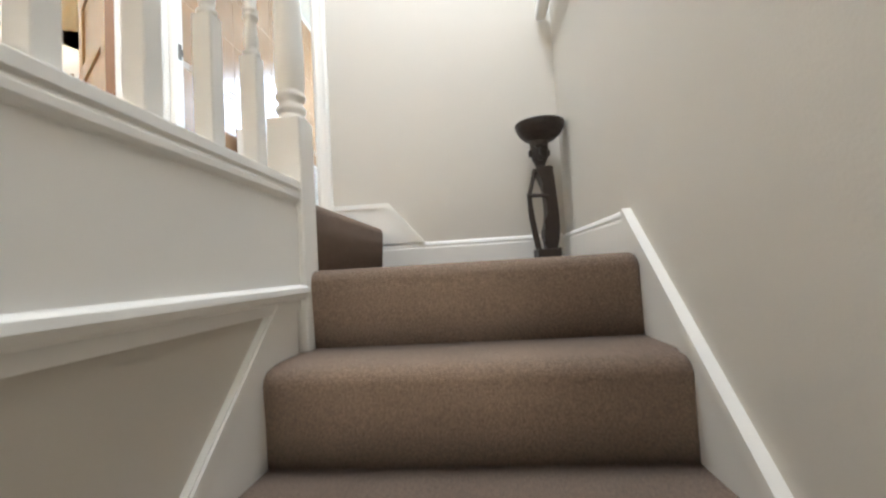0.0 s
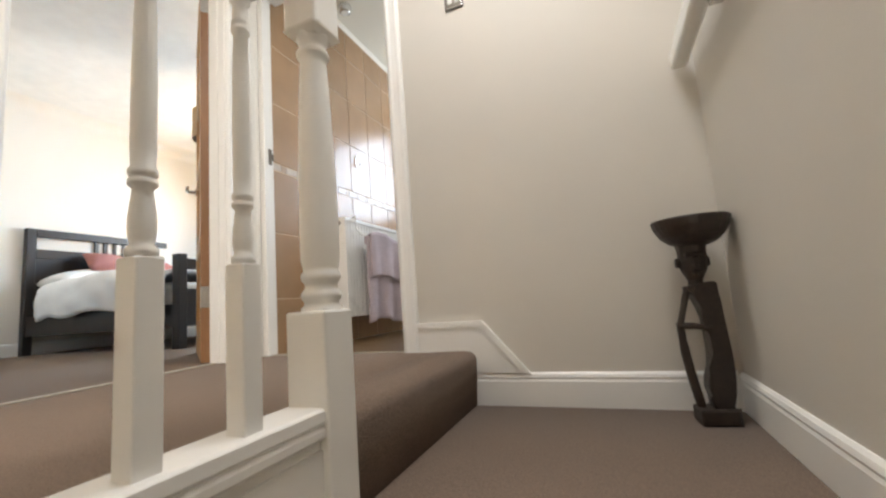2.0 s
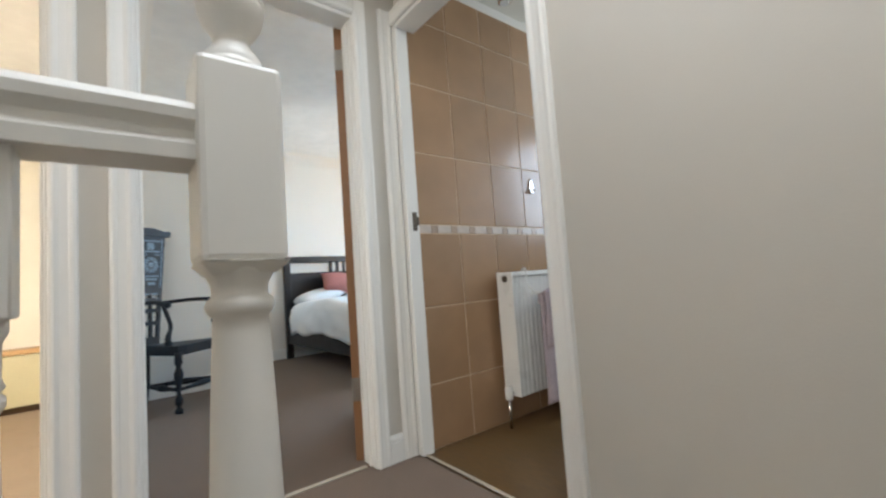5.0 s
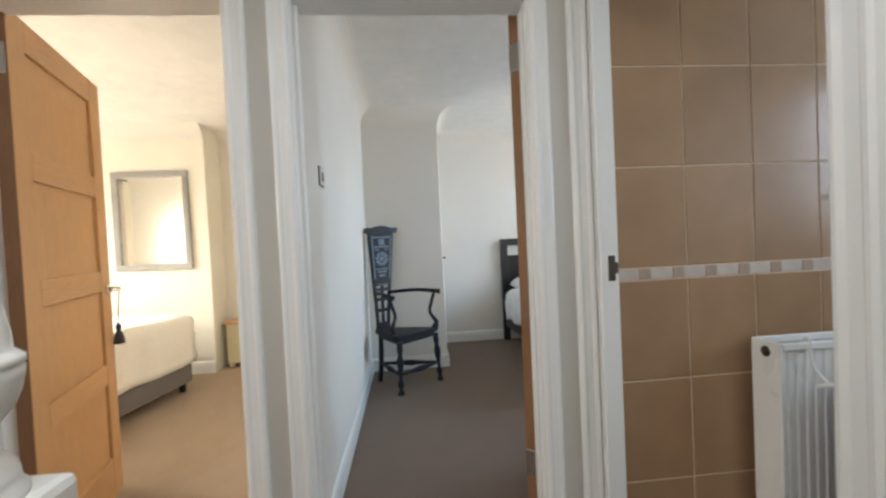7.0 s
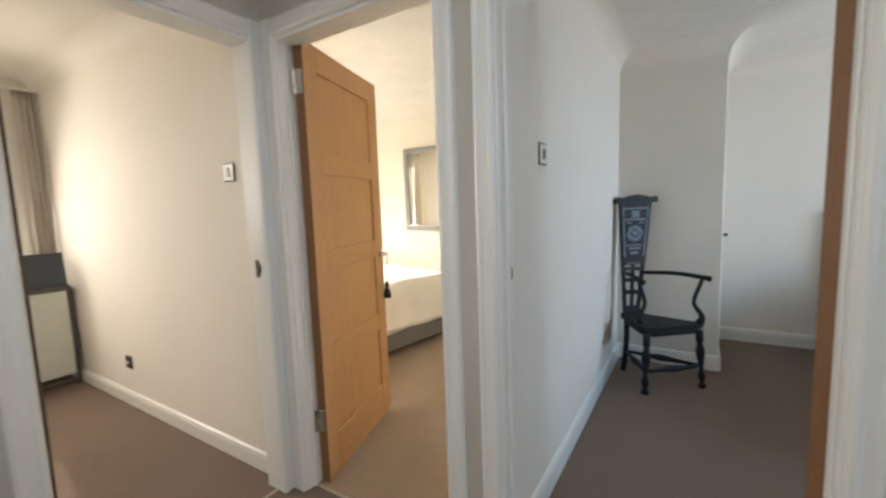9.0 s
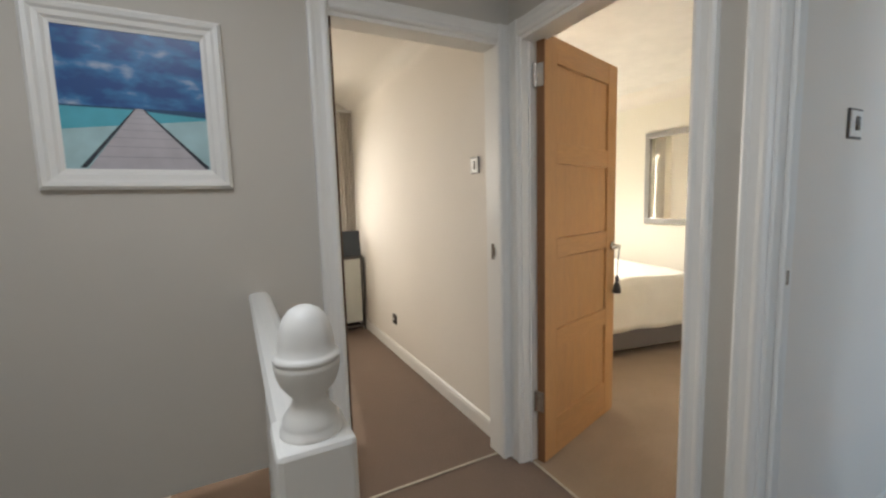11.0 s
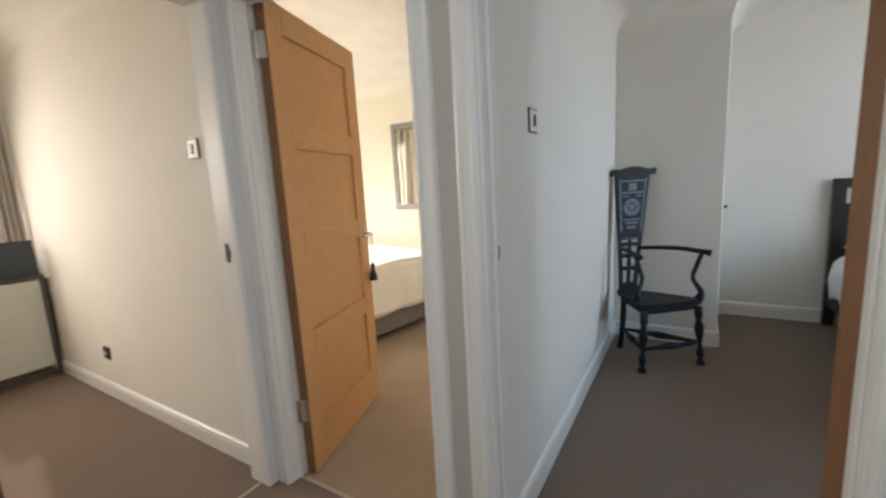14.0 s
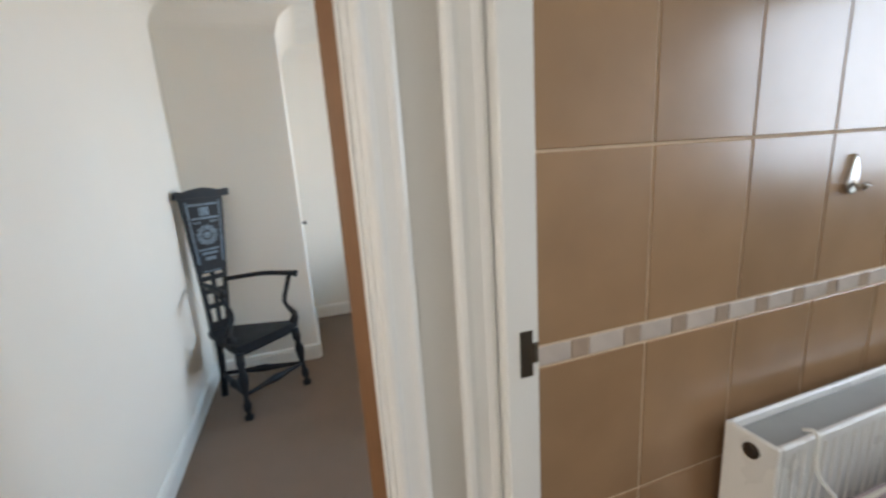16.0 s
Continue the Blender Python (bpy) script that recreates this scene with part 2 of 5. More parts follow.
def prism(points, depth, place, bm=None):
    """A flat outline (u, v) pushed by depth along w; place maps (u, v, w) to the world."""
    out = bm or bmesh.new()
    a = [out.verts.new(place @ Vector((u, v, 0))) for u, v in points]
    b = [out.verts.new(place @ Vector((u, v, depth))) for u, v in points]
    out.faces.new(a[::-1])
    out.faces.new(b)
    n = len(points)
    for k in range(n):
        out.faces.new((a[k], a[(k + 1) % n], b[(k + 1) % n], b[k]))
    return out


def tube(points, radii, n=10, bm=None):
    out = bm or bmesh.new()
    pts = [Vector(p) for p in points]
    if not hasattr(radii, "__len__"):
        radii = [radii] * len(pts)
    rows = []
    for i, p in enumerate(pts):
        d = (pts[min(i + 1, len(pts) - 1)] - pts[max(i - 1, 0)]).normalized()
        side = d.cross(Vector((0, 0, 1)))
        if side.length < 0.01:
            side = Vector((1, 0, 0))
        side.normalize()
        up = side.cross(d)
        rows.append([out.verts.new(p + radii[i] * (math.cos(2 * math.pi * k / n) * side + math.sin(2 * math.pi * k / n) * up)) for k in range(n)])
    for a, b in zip(rows, rows[1:]):
        for k in range(n):
            out.faces.new((a[k], a[(k + 1) % n], b[(k + 1) % n], b[k]))
    out.faces.new(rows[0][::-1])
    out.faces.new(rows[-1])
    return out


def curve_points(points, n=8):
    """Catmull-Rom through the points."""
    p = [Vector(q) for q in points]
    p = [2 * p[0] - p[1]] + p + [2 * p[-1] - p[-2]]
    out = []
    for i in range(1, len(p) - 2):
        for k in range(n):
            s = k / n
            a, b, c, d = p[i - 1], p[i], p[i + 1], p[i + 2]
            out.append(0.5 * ((2 * b) + (c - a) * s + (2 * a - 5 * b + 4 * c - d) * s * s + (3 * b - a - 3 * c + d) * s ** 3))
    out.append(p[-2])
    return out


def structure(name, bm, mat, label="", parent=None):
    ob = part(name, bm, mat, parent)
    return tagged(ob, label or name.replace("_", " "), "structure", kind="structure") if parent is None else ob


# plan: bedroom doors in the wall x = XW, bathroom door in the wall y = 0, picture and box room in the wall y = YP
XW, YP, XR = 0.005, -2.03, 2.0
TOP = 2.32          # ceilings
ZL = -0.205         # corner landing at the stair head
HEAD = 1.965        # door openings

# ---- walls ----
# wall with the two bedroom doors, continuing as the side wall of the box room
bm = slab(-0.095, -1.185, 0, XW, -0.975, TOP)
slab(-0.095, -0.200, 0, XW, 0.05, TOP, bm=bm)
slab(-0.095, -0.975, HEAD, XW, -0.200, TOP, bm=bm)
slab(-0.095, -1.945, HEAD + 0.002, XW, -1.185, TOP, bm=bm)
slab(-0.095, -2.03, 0, XW, -1.945, TOP, bm=bm)
structure("wall_west", bm, M_LANDING, "pale warm grey painted landing wall with two doorways")
bm = slab(-0.095, -4.85, 0, XW, -2.13, TOP)
structure("wall_box_room_side", bm, M_BEDROOM, "cream painted side wall of the box room")

# stair-head wall with the bathroom doorway
bm = slab(0.82, 0, -2.7, XR, 0.1, TOP)
slab(0.05, 0, HEAD, 0.82, 0.1, TOP, bm=bm)
slab(0.005, 0.05, HEAD, 0.05, 0.1, TOP, bm=bm)
structure("wall_north", bm, M_LANDING, "pale warm grey painted wall at the stair head")

bm = slab(XR, -4.6, -2.7, XR + 0.14, 0.1, TOP)
structure("wall_east", bm, M_LANDING, "pale warm grey painted wall beside the stairs")

# picture wall, over the stairs, with the box room doorway
bm = slab(0.81, YP - 0.1, 0.0, 1.112, YP, TOP)
slab(1.112, YP - 0.1, 0.30, XR, YP, TOP, bm=bm)
slab(0.065, YP - 0.1, HEAD, 0.81, YP, TOP, bm=bm)
slab(0.005, YP - 0.1, 0, 0.065, YP, TOP, bm=bm)
structure("wall_south", bm, M_LANDING, "grey painted landing wall with a doorway and a picture")

# the ceiling is pierced over the stairs by a deep plastered shaft for an added, unseen rooflight
RX0, RX1, RY0, RY1, RTOP = 1.10, 1.80, -1.25, -0.35, TOP + 0.9
bm = slab(XW, YP, TOP, RX0, 0, TOP + 0.1)
slab(RX1, YP, TOP, XR, 0, TOP + 0.1, bm=bm)
slab(RX0, YP, TOP, RX1, RY0, TOP + 0.1, bm=bm)
slab(RX0, RY1, TOP, RX1, 0, TOP + 0.1, bm=bm)
structure("ceiling_landing", bm, M_CEILING, "white textured landing ceiling")
bm = slab(RX0 - 0.05, RY0 - 0.05, TOP + 0.1, RX0, RY1 + 0.05, RTOP)
slab(RX1, RY0 - 0.05, TOP + 0.1, RX1 + 0.05, RY1 + 0.05, RTOP, bm=bm)
slab(RX0, RY0 - 0.05, TOP + 0.1, RX1, RY0, RTOP, bm=bm)
slab(RX0, RY1, TOP + 0.1, RX1, RY1 + 0.05, RTOP, bm=bm)
structure("wall_rooflight_shaft", bm, M_CEILING, "white plastered shaft of the added rooflight, deep to keep sun out")
structure("floor_landing", slab(-0.05, YP - 0.05, -0.19, 1.08, 0.0, 0.0), M_CARPET, "brown carpeted landing floor")

# front bedroom shell: chimney breast and alcove at the far side
bm = slab(-3.1, -2.49, 0, -2.98, -1.1, TOP)
slab(-3.1, -4.75, 0, -2.66, -2.49, TOP, bm=bm)
structure("wall_front_bedroom_far", bm, M_YELLOWISH, "pale cream wall with a chimney breast and alcove")
bm = slab(-3.1, -4.85, 0, -2.3, -4.75, TOP)
slab(-0.6, -4.85, 0, -0.095, -4.75, TOP, bm=bm)
slab(-2.3, -4.85, 0, -0.6, -4.75, 0.95, bm=bm)
slab(-2.3, -4.85, 2.1, -0.6, -4.75, TOP, bm=bm)
structure("wall_front_bedroom_window", bm, M_YELLOWISH, "pale cream window wall")
structure("floor_front_bedroom", slab(-3.1, -4.85, -0.19, -0.05, -1.05, 0.0), M_BEIGE, "beige bedroom carpet")
structure("ceiling_front_bedroom", slab(-3.1, -4.85, TOP, -0.095, -1.0, TOP + 0.1), M_CEILING, "white textured ceiling")

# partition between the bedrooms
structure("wall_partition", slab(-3.17, -1.1, 0, -0.095, -1.0, TOP), M_BEDROOM, "cream painted partition wall")

# rear bedroom shell
bm = slab(-3.29, -1.1, 0, -3.17, 2.5, TOP)
structure("wall_rear_bedroom_far", bm, M_BEDROOM, "cream painted bedroom wall behind the bed")
bm = slab(-3.17, 2.4, 0, -2.55, 2.5, TOP)
slab(-0.85, 2.4, 0, -0.08, 2.5, TOP, bm=bm)
slab(-2.55, 2.4, 0, -0.85, 2.5, 0.95, bm=bm)
slab(-2.55, 2.4, 2.1, -0.85, 2.5, TOP, bm=bm)
structure("wall_rear_bedroom_window", bm, M_BEDROOM, "cream painted window wall")
structure("wall_rear_bedroom_side", slab(-0.08, 0.05, 0, 0.012, 2.5, TOP), M_BEDROOM, "partition between bedroom and bathroom")
structure("floor_rear_bedroom", slab(-3.17, -1.0, -0.19, -0.05, 2.4, 0.0), M_CARPET, "mauve brown bedroom carpet")
structure("ceiling_rear_bedroom", slab(-3.17, -1.0, TOP, -0.08, 2.4, TOP + 0.1), M_CEILING, "white textured ceiling")

# built-in cupboard in the corner of the rear bedroom
structure("wall_cupboard", slab(-3.17, -1.0, 0, -2.33, -0.32, TOP, 0.006), M_BEDROOM, "cream painted built-in cupboard walls")

# coving round the rear bedroom
R_COVE = 0.13


def cove(a, b, normal, name):
    """A concave quarter round between wall and ceiling, from a to b; normal points into the room."""
    bm = bmesh.new()
    a, b, nrm = Vector((*a, 0)), Vector((*b, 0)), Vector((*normal, 0))
    prof = [(0, TOP - R_COVE)]
    for k in range(1, 8):
        t = k / 8 * math.pi / 2
        prof.append((R_COVE * (1 - math.cos(t)), TOP - R_COVE + R_COVE * math.sin(t)))
    prof += [(R_COVE, TOP), (0, TOP)]
    rows = []
    for p in (a, b):
        rows.append([bm.verts.new((p.x + nrm.x * d, p.y + nrm.y * d, z)) for d, z in prof])
    n = len(prof)
    for k in range(n):
        bm.faces.new((rows[0][k], rows[0][(k + 1) % n], rows[1][(k + 1) % n], rows[1][k]))
    bm.faces.new(rows[0])
    bm.faces.new(rows[1][::-1])
    ob = structure(name, bm, M_BEDROOM, "plaster coving under the ceiling")
    return ob


cove((-0.095, -1.0), (-2.33, -1.0), (0, 1), "trim_coving")
cove((-2.33, -1.0), (-2.33, -0.32), (1, 0), "trim_coving")
cove((-2.33, -0.32), (-3.17, -0.32), (0, 1), "trim_coving")
cove((-3.17, -0.32), (-3.17, 2.4), (1, 0), "trim_coving")
cove((-2.66, -4.75), (-2.66, -2.49), (1, 0), "trim_coving")
cove((-2.98, -2.49), (-2.98, -1.1), (1, 0), "trim_coving")
cove((XW, -4.85), (XW, -2.13), (1, 0), "trim_coving")

bm = bmesh.new()
nc = 8


def cove_z(d):
    return TOP - R_COVE + math.sqrt(max(0.0, R_COVE ** 2 - (R_COVE - d) ** 2))


g = [[bm.verts.new((-2.33 + R_COVE * i / nc, -0.32 + R_COVE * j / nc, cove_z(R_COVE * max(i, j) / nc))) for j in range(nc + 1)] for i in range(nc + 1)]
for i in range(nc):
    for j in range(nc):
        bm.faces.new((g[i][j], g[i + 1][j], g[i + 1][j + 1], g[i][j + 1]))
structure("trim_coving", bm, M_BEDROOM, "mitred plaster coving at the cupboard corner")

# box room shell
bm = slab(-0.095, -4.95, 0, 0.15, -4.85, TOP)
slab(1.3, -4.95, 0, 1.62, -4.85, TOP, bm=bm)
slab(0.15, -4.95, 0, 1.3, -4.85, 1.0, bm=bm)
slab(0.15, -4.95, 2.1, 1.3, -4.85, TOP, bm=bm)
structure("wall_box_room_window", bm, M_BEDROOM, "cream window wall of the box room")
structure("wall_box_room_east", slab(1.5, -4.85, 0, 1.62, YP - 0.1, TOP), M_BEDROOM, "cream painted wall")
structure("floor_box_room", slab(0.005, -4.85, -0.19, 1.5, YP - 0.05, 0.0), M_CARPET, "brown carpet in the box room")
structure("ceiling_box_room", slab(-0.095, -4.95, TOP, 1.62, YP - 0.1, TOP + 0.1), M_BEDROOM, "white textured ceiling")

# bathroom shell
structure("floor_bathroom", slab(0.012, 0.004, -0.19, 1.7, 2.4, -0.008), M_VINYL, "brown vinyl bathroom floor")
structure("ceiling_bathroom", slab(0.0, 0.1, TOP, 1.8, 2.5, TOP + 0.1), M_YELLOWISH, "cream bathroom ceiling")
bm = slab(0.012, 2.4, 0, 0.5, 2.5, TOP)
slab(1.4, 2.4, 0, 1.8, 2.5, TOP, bm=bm)
slab(0.5, 2.4, 0, 1.4, 2.5, 1.1, bm=bm)
slab(0.5, 2.4, 2.1, 1.4, 2.5, TOP, bm=bm)
structure("wall_bathroom_window", bm, M_YELLOWISH, "cream bathroom window wall")
structure("wall_bathroom_east", slab(1.7, 0.1, -0.19, 1.8, 2.4, TOP), M_YELLOWISH, "cream bathroom wall")

# hall below, closing the stairwell
structure("floor_hall", slab(0.6, -4.6, -2.75, XR, 0.0, -2.66), M_CARPET, "brown carpet of the hall below")
bm = slab(1.0, -4.6, -2.66, 1.1, YP - 0.1, -0.19)
structure("wall_hall_west", bm, M_LANDING, "painted hall wall")
bm = slab(1.1, -4.7, -2.66, 1.2, -4.6, -0.19)
slab(1.9, -4.7, -2.66, XR + 0.1, -4.6, -0.19, bm=bm)
slab(1.2, -4.7, -2.66, 1.9, -4.6, -2.2, bm=bm)
slab(1.2, -4.7, -0.4, 1.9, -4.6, -0.19, bm=bm)
structure("wall_hall_south", bm, M_LANDING, "painted hall wall with an unseen, added glazed doorway")
structure("ceiling_hall", slab(1.5, -4.6, 0.30, XR, YP - 0.1, 0.36), M_LANDING, "painted ceiling over the lower stairs")
structure("wall_over_hall", slab(1.1, -4.6, -0.19, 1.5, YP - 0.1, -0.1), M_LANDING, "painted soffit over the hall")
structure("wall_hall_end", slab(1.5, -4.7, -0.19, XR + 0.1, -4.6, 0.36), M_LANDING, "painted wall over the hall door")
structure("ground", slab(-300, -300, -2.95, 300, 300, -2.85), M_GRASS, "grassy ground outside")

M_HAZE = bpy.data.materials.new("bright_hazy_sky")
M_HAZE.use_nodes = True
hb = M_HAZE.node_tree.nodes["Principled BSDF"]
hb.inputs["Base Color"].default_value = (0, 0, 0, 1)
hb.inputs["Emission Color"].default_value = (0.93, 0.97, 1.0, 1)
hb.inputs["Emission Strength"].default_value = 2.2
structure("backdrop", slab(-70, -64, -2.85, 70, -63.5, 26), M_HAZE, "bright hazy sky over the street")

# ---- windows ----


def window(name, x0, x1, y, z0, z1, inward, label):
    w = thing(name, label, "window", kind="structure")
    f = 0.055
    y0, y1 = y - 0.03, y + 0.03
    for a in ((x0, y0, z0, x1, y1, z0 + f), (x0, y0, z1 - f, x1, y1, z1), (x0, y0, z0 + f, x0 + f, y1, z1 - f), (x1 - f, y0, z0 + f, x1, y1, z1 - f)):
        part("window_frame", slab(*a, 0.006), M_GLOSS, w)
    xm = (x0 + x1) / 2
    part("window_frame", slab(xm - 0.03, y0, z0 + f, xm + 0.03, y1, z1 - f, 0.006), M_GLOSS, w)
    for a, b in ((x0 + f, xm - 0.03), (xm + 0.03, x1 - f)):
        g = part("pane", slab(a, y - 0.006, z0 + f, b, y + 0.006, z1 - f), M_GLASS, w)
        g.visible_shadow = False
    part("window_sill", slab(x0 - 0.04, min(y, y + inward * 0.2), z0 - 0.035, x1 + 0.04, max(y, y + inward * 0.2), z0 - 0.002, 0.008), M_GLOSS, w)
    return w


window("window_1", -2.3, -0.6, -4.81, 0.95, 2.1, 1, "white framed two-light bedroom window")
window("window_2", 0.15, 1.3, -4.91, 1.0, 2.1, 1, "white framed box room window")
window("window_3", -2.55, -0.85, 2.46, 0.95, 2.1, -1, "white framed rear bedroom window")
window("window_4", 0.5, 1.4, 2.46, 1.1, 2.1, -1, "white framed bathroom window")
# hall door panel is out of view, added to go with the hall lamp
window("window_5", 1.2, 1.9, -4.65, -2.2, -0.4, 1, "unseen glazed panel of the hall door, added for light from below")

# rooflight added out of view as the source of the landing's top light
rl = thing("added_window_6", "added, unseen white framed rooflight at the top of its shaft", "window", kind="structure")
for a in ((RX0 - 0.05, RY0 - 0.05, RX1 + 0.05, RY0 + 0.03), (RX0 - 0.05, RY1 - 0.03, RX1 + 0.05, RY1 + 0.05),
          (RX0 - 0.05, RY0 + 0.03, RX0 + 0.03, RY1 - 0.03), (RX1 - 0.03, RY0 + 0.03, RX1 + 0.05, RY1 - 0.03)):
    part("window_frame", slab(a[0], a[1], RTOP + 0.001, a[2], a[3], RTOP + 0.06, 0.005), M_GLOSS, rl)
g = part("pane", slab(RX0 + 0.03, RY0 + 0.03, RTOP + 0.02, RX1 - 0.03, RY1 - 0.03, RTOP + 0.03), M_GLASS, rl)
g.visible_shadow = False

# ---- door frames with moulded architraves ----
ARCH = [(0, 0), (0, 0.010), (0.006, 0.017), (0.014, 0.019), (0.022, 0.0165), (0.026, 0.0155), (0.046, 0.016), (0.050, 0.018), (0.058, 0.0195), (0.066, 0.016), (0.068, 0.0)]


def architrave(parent, origin, across, out, z0, z1, w=0.068):
    """An upright moulding: across and out are unit directions in plan."""
    s = w / 0.068
    place = Matrix(((across[0], out[0], 0, origin[0]), (across[1], out[1], 0, origin[1]), (0, 0, 1, z0), (0, 0, 0, 1)))
    part("architrave", prism([(u * s, v) for u, v in ARCH], z1 - z0, place), M_GLOSS, parent)


def architrave_head(parent, origin, along, out, z0, length, w=0.068):
    s = w / 0.068
    place = Matrix(((0, out[0], along[0], origin[0]), (0, out[1], along[1], origin[1]), (1, 0, 0, z0), (0, 0, 0, 1)))
    part("architrave", prism([(u * s, v) for u, v in ARCH], length, place), M_GLOSS, parent)


def lining(parent, boxes):
    for b in boxes:
        part("lining", slab(*b, 0.003), M_GLOSS, parent)


fr = thing("trim_frame_front_bedroom", "white gloss moulded door frame of the front bedroom", "door frame", kind="structure")
architrave(fr, (XW, -1.946), (0, -1), (1, 0), 0, HEAD + 0.066, 0.06)
architrave(fr, (XW, -1.180), (0, 1), (1, 0), 0, HEAD + 0.066, 0.066)
architrave_head(fr, (XW, -1.944), (0, 1), (1, 0), HEAD - 0.004, 0.763)
lining(fr, [(-0.10, -1.958, 0, XW + 0.002, -1.938, HEAD), (-0.10, -1.188, 0, XW + 0.002, -1.170, HEAD), (-0.10, -1.938, HEAD - 0.02, XW + 0.002, -1.188, HEAD + 0.004),
            (-0.045, -1.938, 0, -0.03, -1.929, HEAD - 0.02), (-0.045, -1.2, 0, -0.03, -1.188, HEAD - 0.02)])
fr = thing("trim_frame_rear_bedroom", "white gloss moulded door frame of the rear bedroom", "door frame", kind="structure")
architrave(fr, (XW, -0.980), (0, -1), (1, 0), 0, HEAD + 0.066, 0.066)
architrave(fr, (XW, -0.196), (0, 1), (1, 0), 0, HEAD + 0.066, 0.060)
architrave_head(fr, (XW, -0.978), (0, 1), (1, 0), HEAD - 0.004, 0.780)
lining(fr, [(-0.10, -0.990, 0, XW + 0.002, -0.972, HEAD), (-0.10, -0.203, 0, XW + 0.002, -0.186, HEAD), (-0.10, -0.972, HEAD - 0.02, XW + 0.002, -0.203, HEAD + 0.004),
            (-0.045, -0.972, 0, -0.03, -0.960, HEAD - 0.02), (-0.045, -0.210, 0, -0.03, -0.203, HEAD - 0.02)])
fr = thing("trim_frame_bathroom", "white gloss moulded door frame of the bathroom", "door frame", kind="structure")
architrave(fr, (XW, -0.068), (0, 1), (1, 0), 0, HEAD + 0.066, 0.068)
architrave(fr, (0.808, 0.0), (1, 0), (0, -1), 0, HEAD + 0.066, 0.07)
architrave_head(fr, (0.03, 0.0), (1, 0), (0, -1), HEAD - 0.004, 0.776)
lining(fr, [(0.006, 0.002, -0.005, 0.05, 0.066, HEAD), (0.80, -0.002, -0.005, 0.82, 0.105, HEAD), (0.05, -0.002, HEAD - 0.02, 0.80, 0.105, HEAD + 0.004)])
fr = thing("trim_frame_box_room", "white gloss moulded door frame of the box room", "door frame", kind="structure")
architrave(fr, (0.068, YP), (-1, 0), (0, 1), 0, HEAD + 0.066, 0.06)
architrave(fr, (0.805, YP), (1, 0), (0, 1), 0, HEAD + 0.066, 0.076)
architrave_head(fr, (0.070, YP), (1, 0), (0, 1), HEAD - 0.004, 0.733)
lining(fr, [(0.045, YP - 0.105, 0, 0.069, YP + 0.002, HEAD), (0.807, YP - 0.105, 0, 0.825, YP + 0.002, HEAD), (0.069, YP - 0.105, HEAD - 0.02, 0.807, YP + 0.002, HEAD + 0.004)])
part("brown_edge", slab(0.793, YP - 0.060, 0.004, 0.806, YP - 0.004, HEAD - 0.02, 0.002), M_EDGE_GAP, fr)

# carpet strips in the doorways
for name, a in (("trim_threshold", (-0.051, -1.93, 0.0, -0.036, -1.19, 0.005)), ("trim_threshold", (-0.056, -0.97, 0.0, -0.034, -0.22, 0.006)),
                ("trim_threshold", (0.07, YP - 0.047, 0.0, 0.805, YP - 0.032, 0.005)), ("trim_threshold", (0.055, 0.012, 0.0, 0.80, 0.03, 0.004))):
    structure(name, slab(*a, 0.002), M_STRIP, "pale metal carpet strip across the doorway")

# ---- skirting boards ----
SK = [(0, 0), (0.016, 0), (0.016, 0.082), (0.013, 0.090), (0.015, 0.096), (0.011, 0.106), (0.004, 0.112), (0, 0.112)]


def skirting(p, q, out, z=0.0, h=0.112, name="baseboard"):
    d = Vector((q[0] - p[0], q[1] - p[1], 0))
    n = d.length
    d.normalize()
    s = h / 0.112
    place = Matrix(((out[0], 0, d.x, p[0]), (out[1], 0, d.y, p[1]), (0, 1, 0, z), (0, 0, 0, 1)))
    structure(name, prism([(u, v * s) for u, v in SK], n, place), M_GLOSS, "white gloss moulded skirting board")


skirting((XW, -1.048), (XW, -1.112), (1, 0))
skirting((XW, -0.070), (XW, -0.135), (1, 0))
skirting((1.10, 0), (XR - 0.016, 0), (0, -1), ZL, 0.122)
skirting((XR, -0.002), (XR, -0.835), (-1, 0), ZL, 0.118)
skirting((-0.1, -1.0), (-2.33, -1.0), (0, 1))
skirting((-2.33, -0.986), (-2.33, -0.32), (1, 0))
skirting((-2.33, -0.32), (-3.17, -0.32), (0, 1))
skirting((-3.17, -0.30), (-3.17, 2.4), (1, 0))
skirting((XW, -2.14), (XW, -4.85), (1, 0), 0.0, 0.094)
skirting((-2.66, -4.75), (-2.66, -2.49), (1, 0))
skirting((-2.98, -2.49), (-2.98, -1.1), (1, 0))

# raked pieces on the stair-head wall and down the right-hand wall
bm = prism([(0.878, 0.0), (0.878, 0.117), (1.155, 0.117), (1.325, -0.083), (1.10, -0.083), (1.10, 0.0)], 0.016,
           Matrix(((1, 0, 0, 0), (0, 0, -1, 0), (0, 1, 0, 0), (0, 0, 0, 1))))
structure("baseboard_rake", bm, M_GLOSS, "white gloss raked skirting beside the bathroom door")
bm = prism([(0.878, 0.096), (0.878, 0.119), (1.157, 0.119), (1.330, -0.084), (1.300, -0.084), (1.144, 0.096)], 0.021,
           Matrix(((1, 0, 0, 0), (0, 0, -1, 0), (0, 1, 0, 0), (0, 0, 0, 1))))
structure("baseboard_rake_bead", bm, M_GLOSS, "white gloss bead on the raked skirting")

RISE, GOING, N1 = 0.205, 0.225, -0.93
RAKE = 0.92
yb, zb = -0.815, ZL + 0.107
ye = -3.4
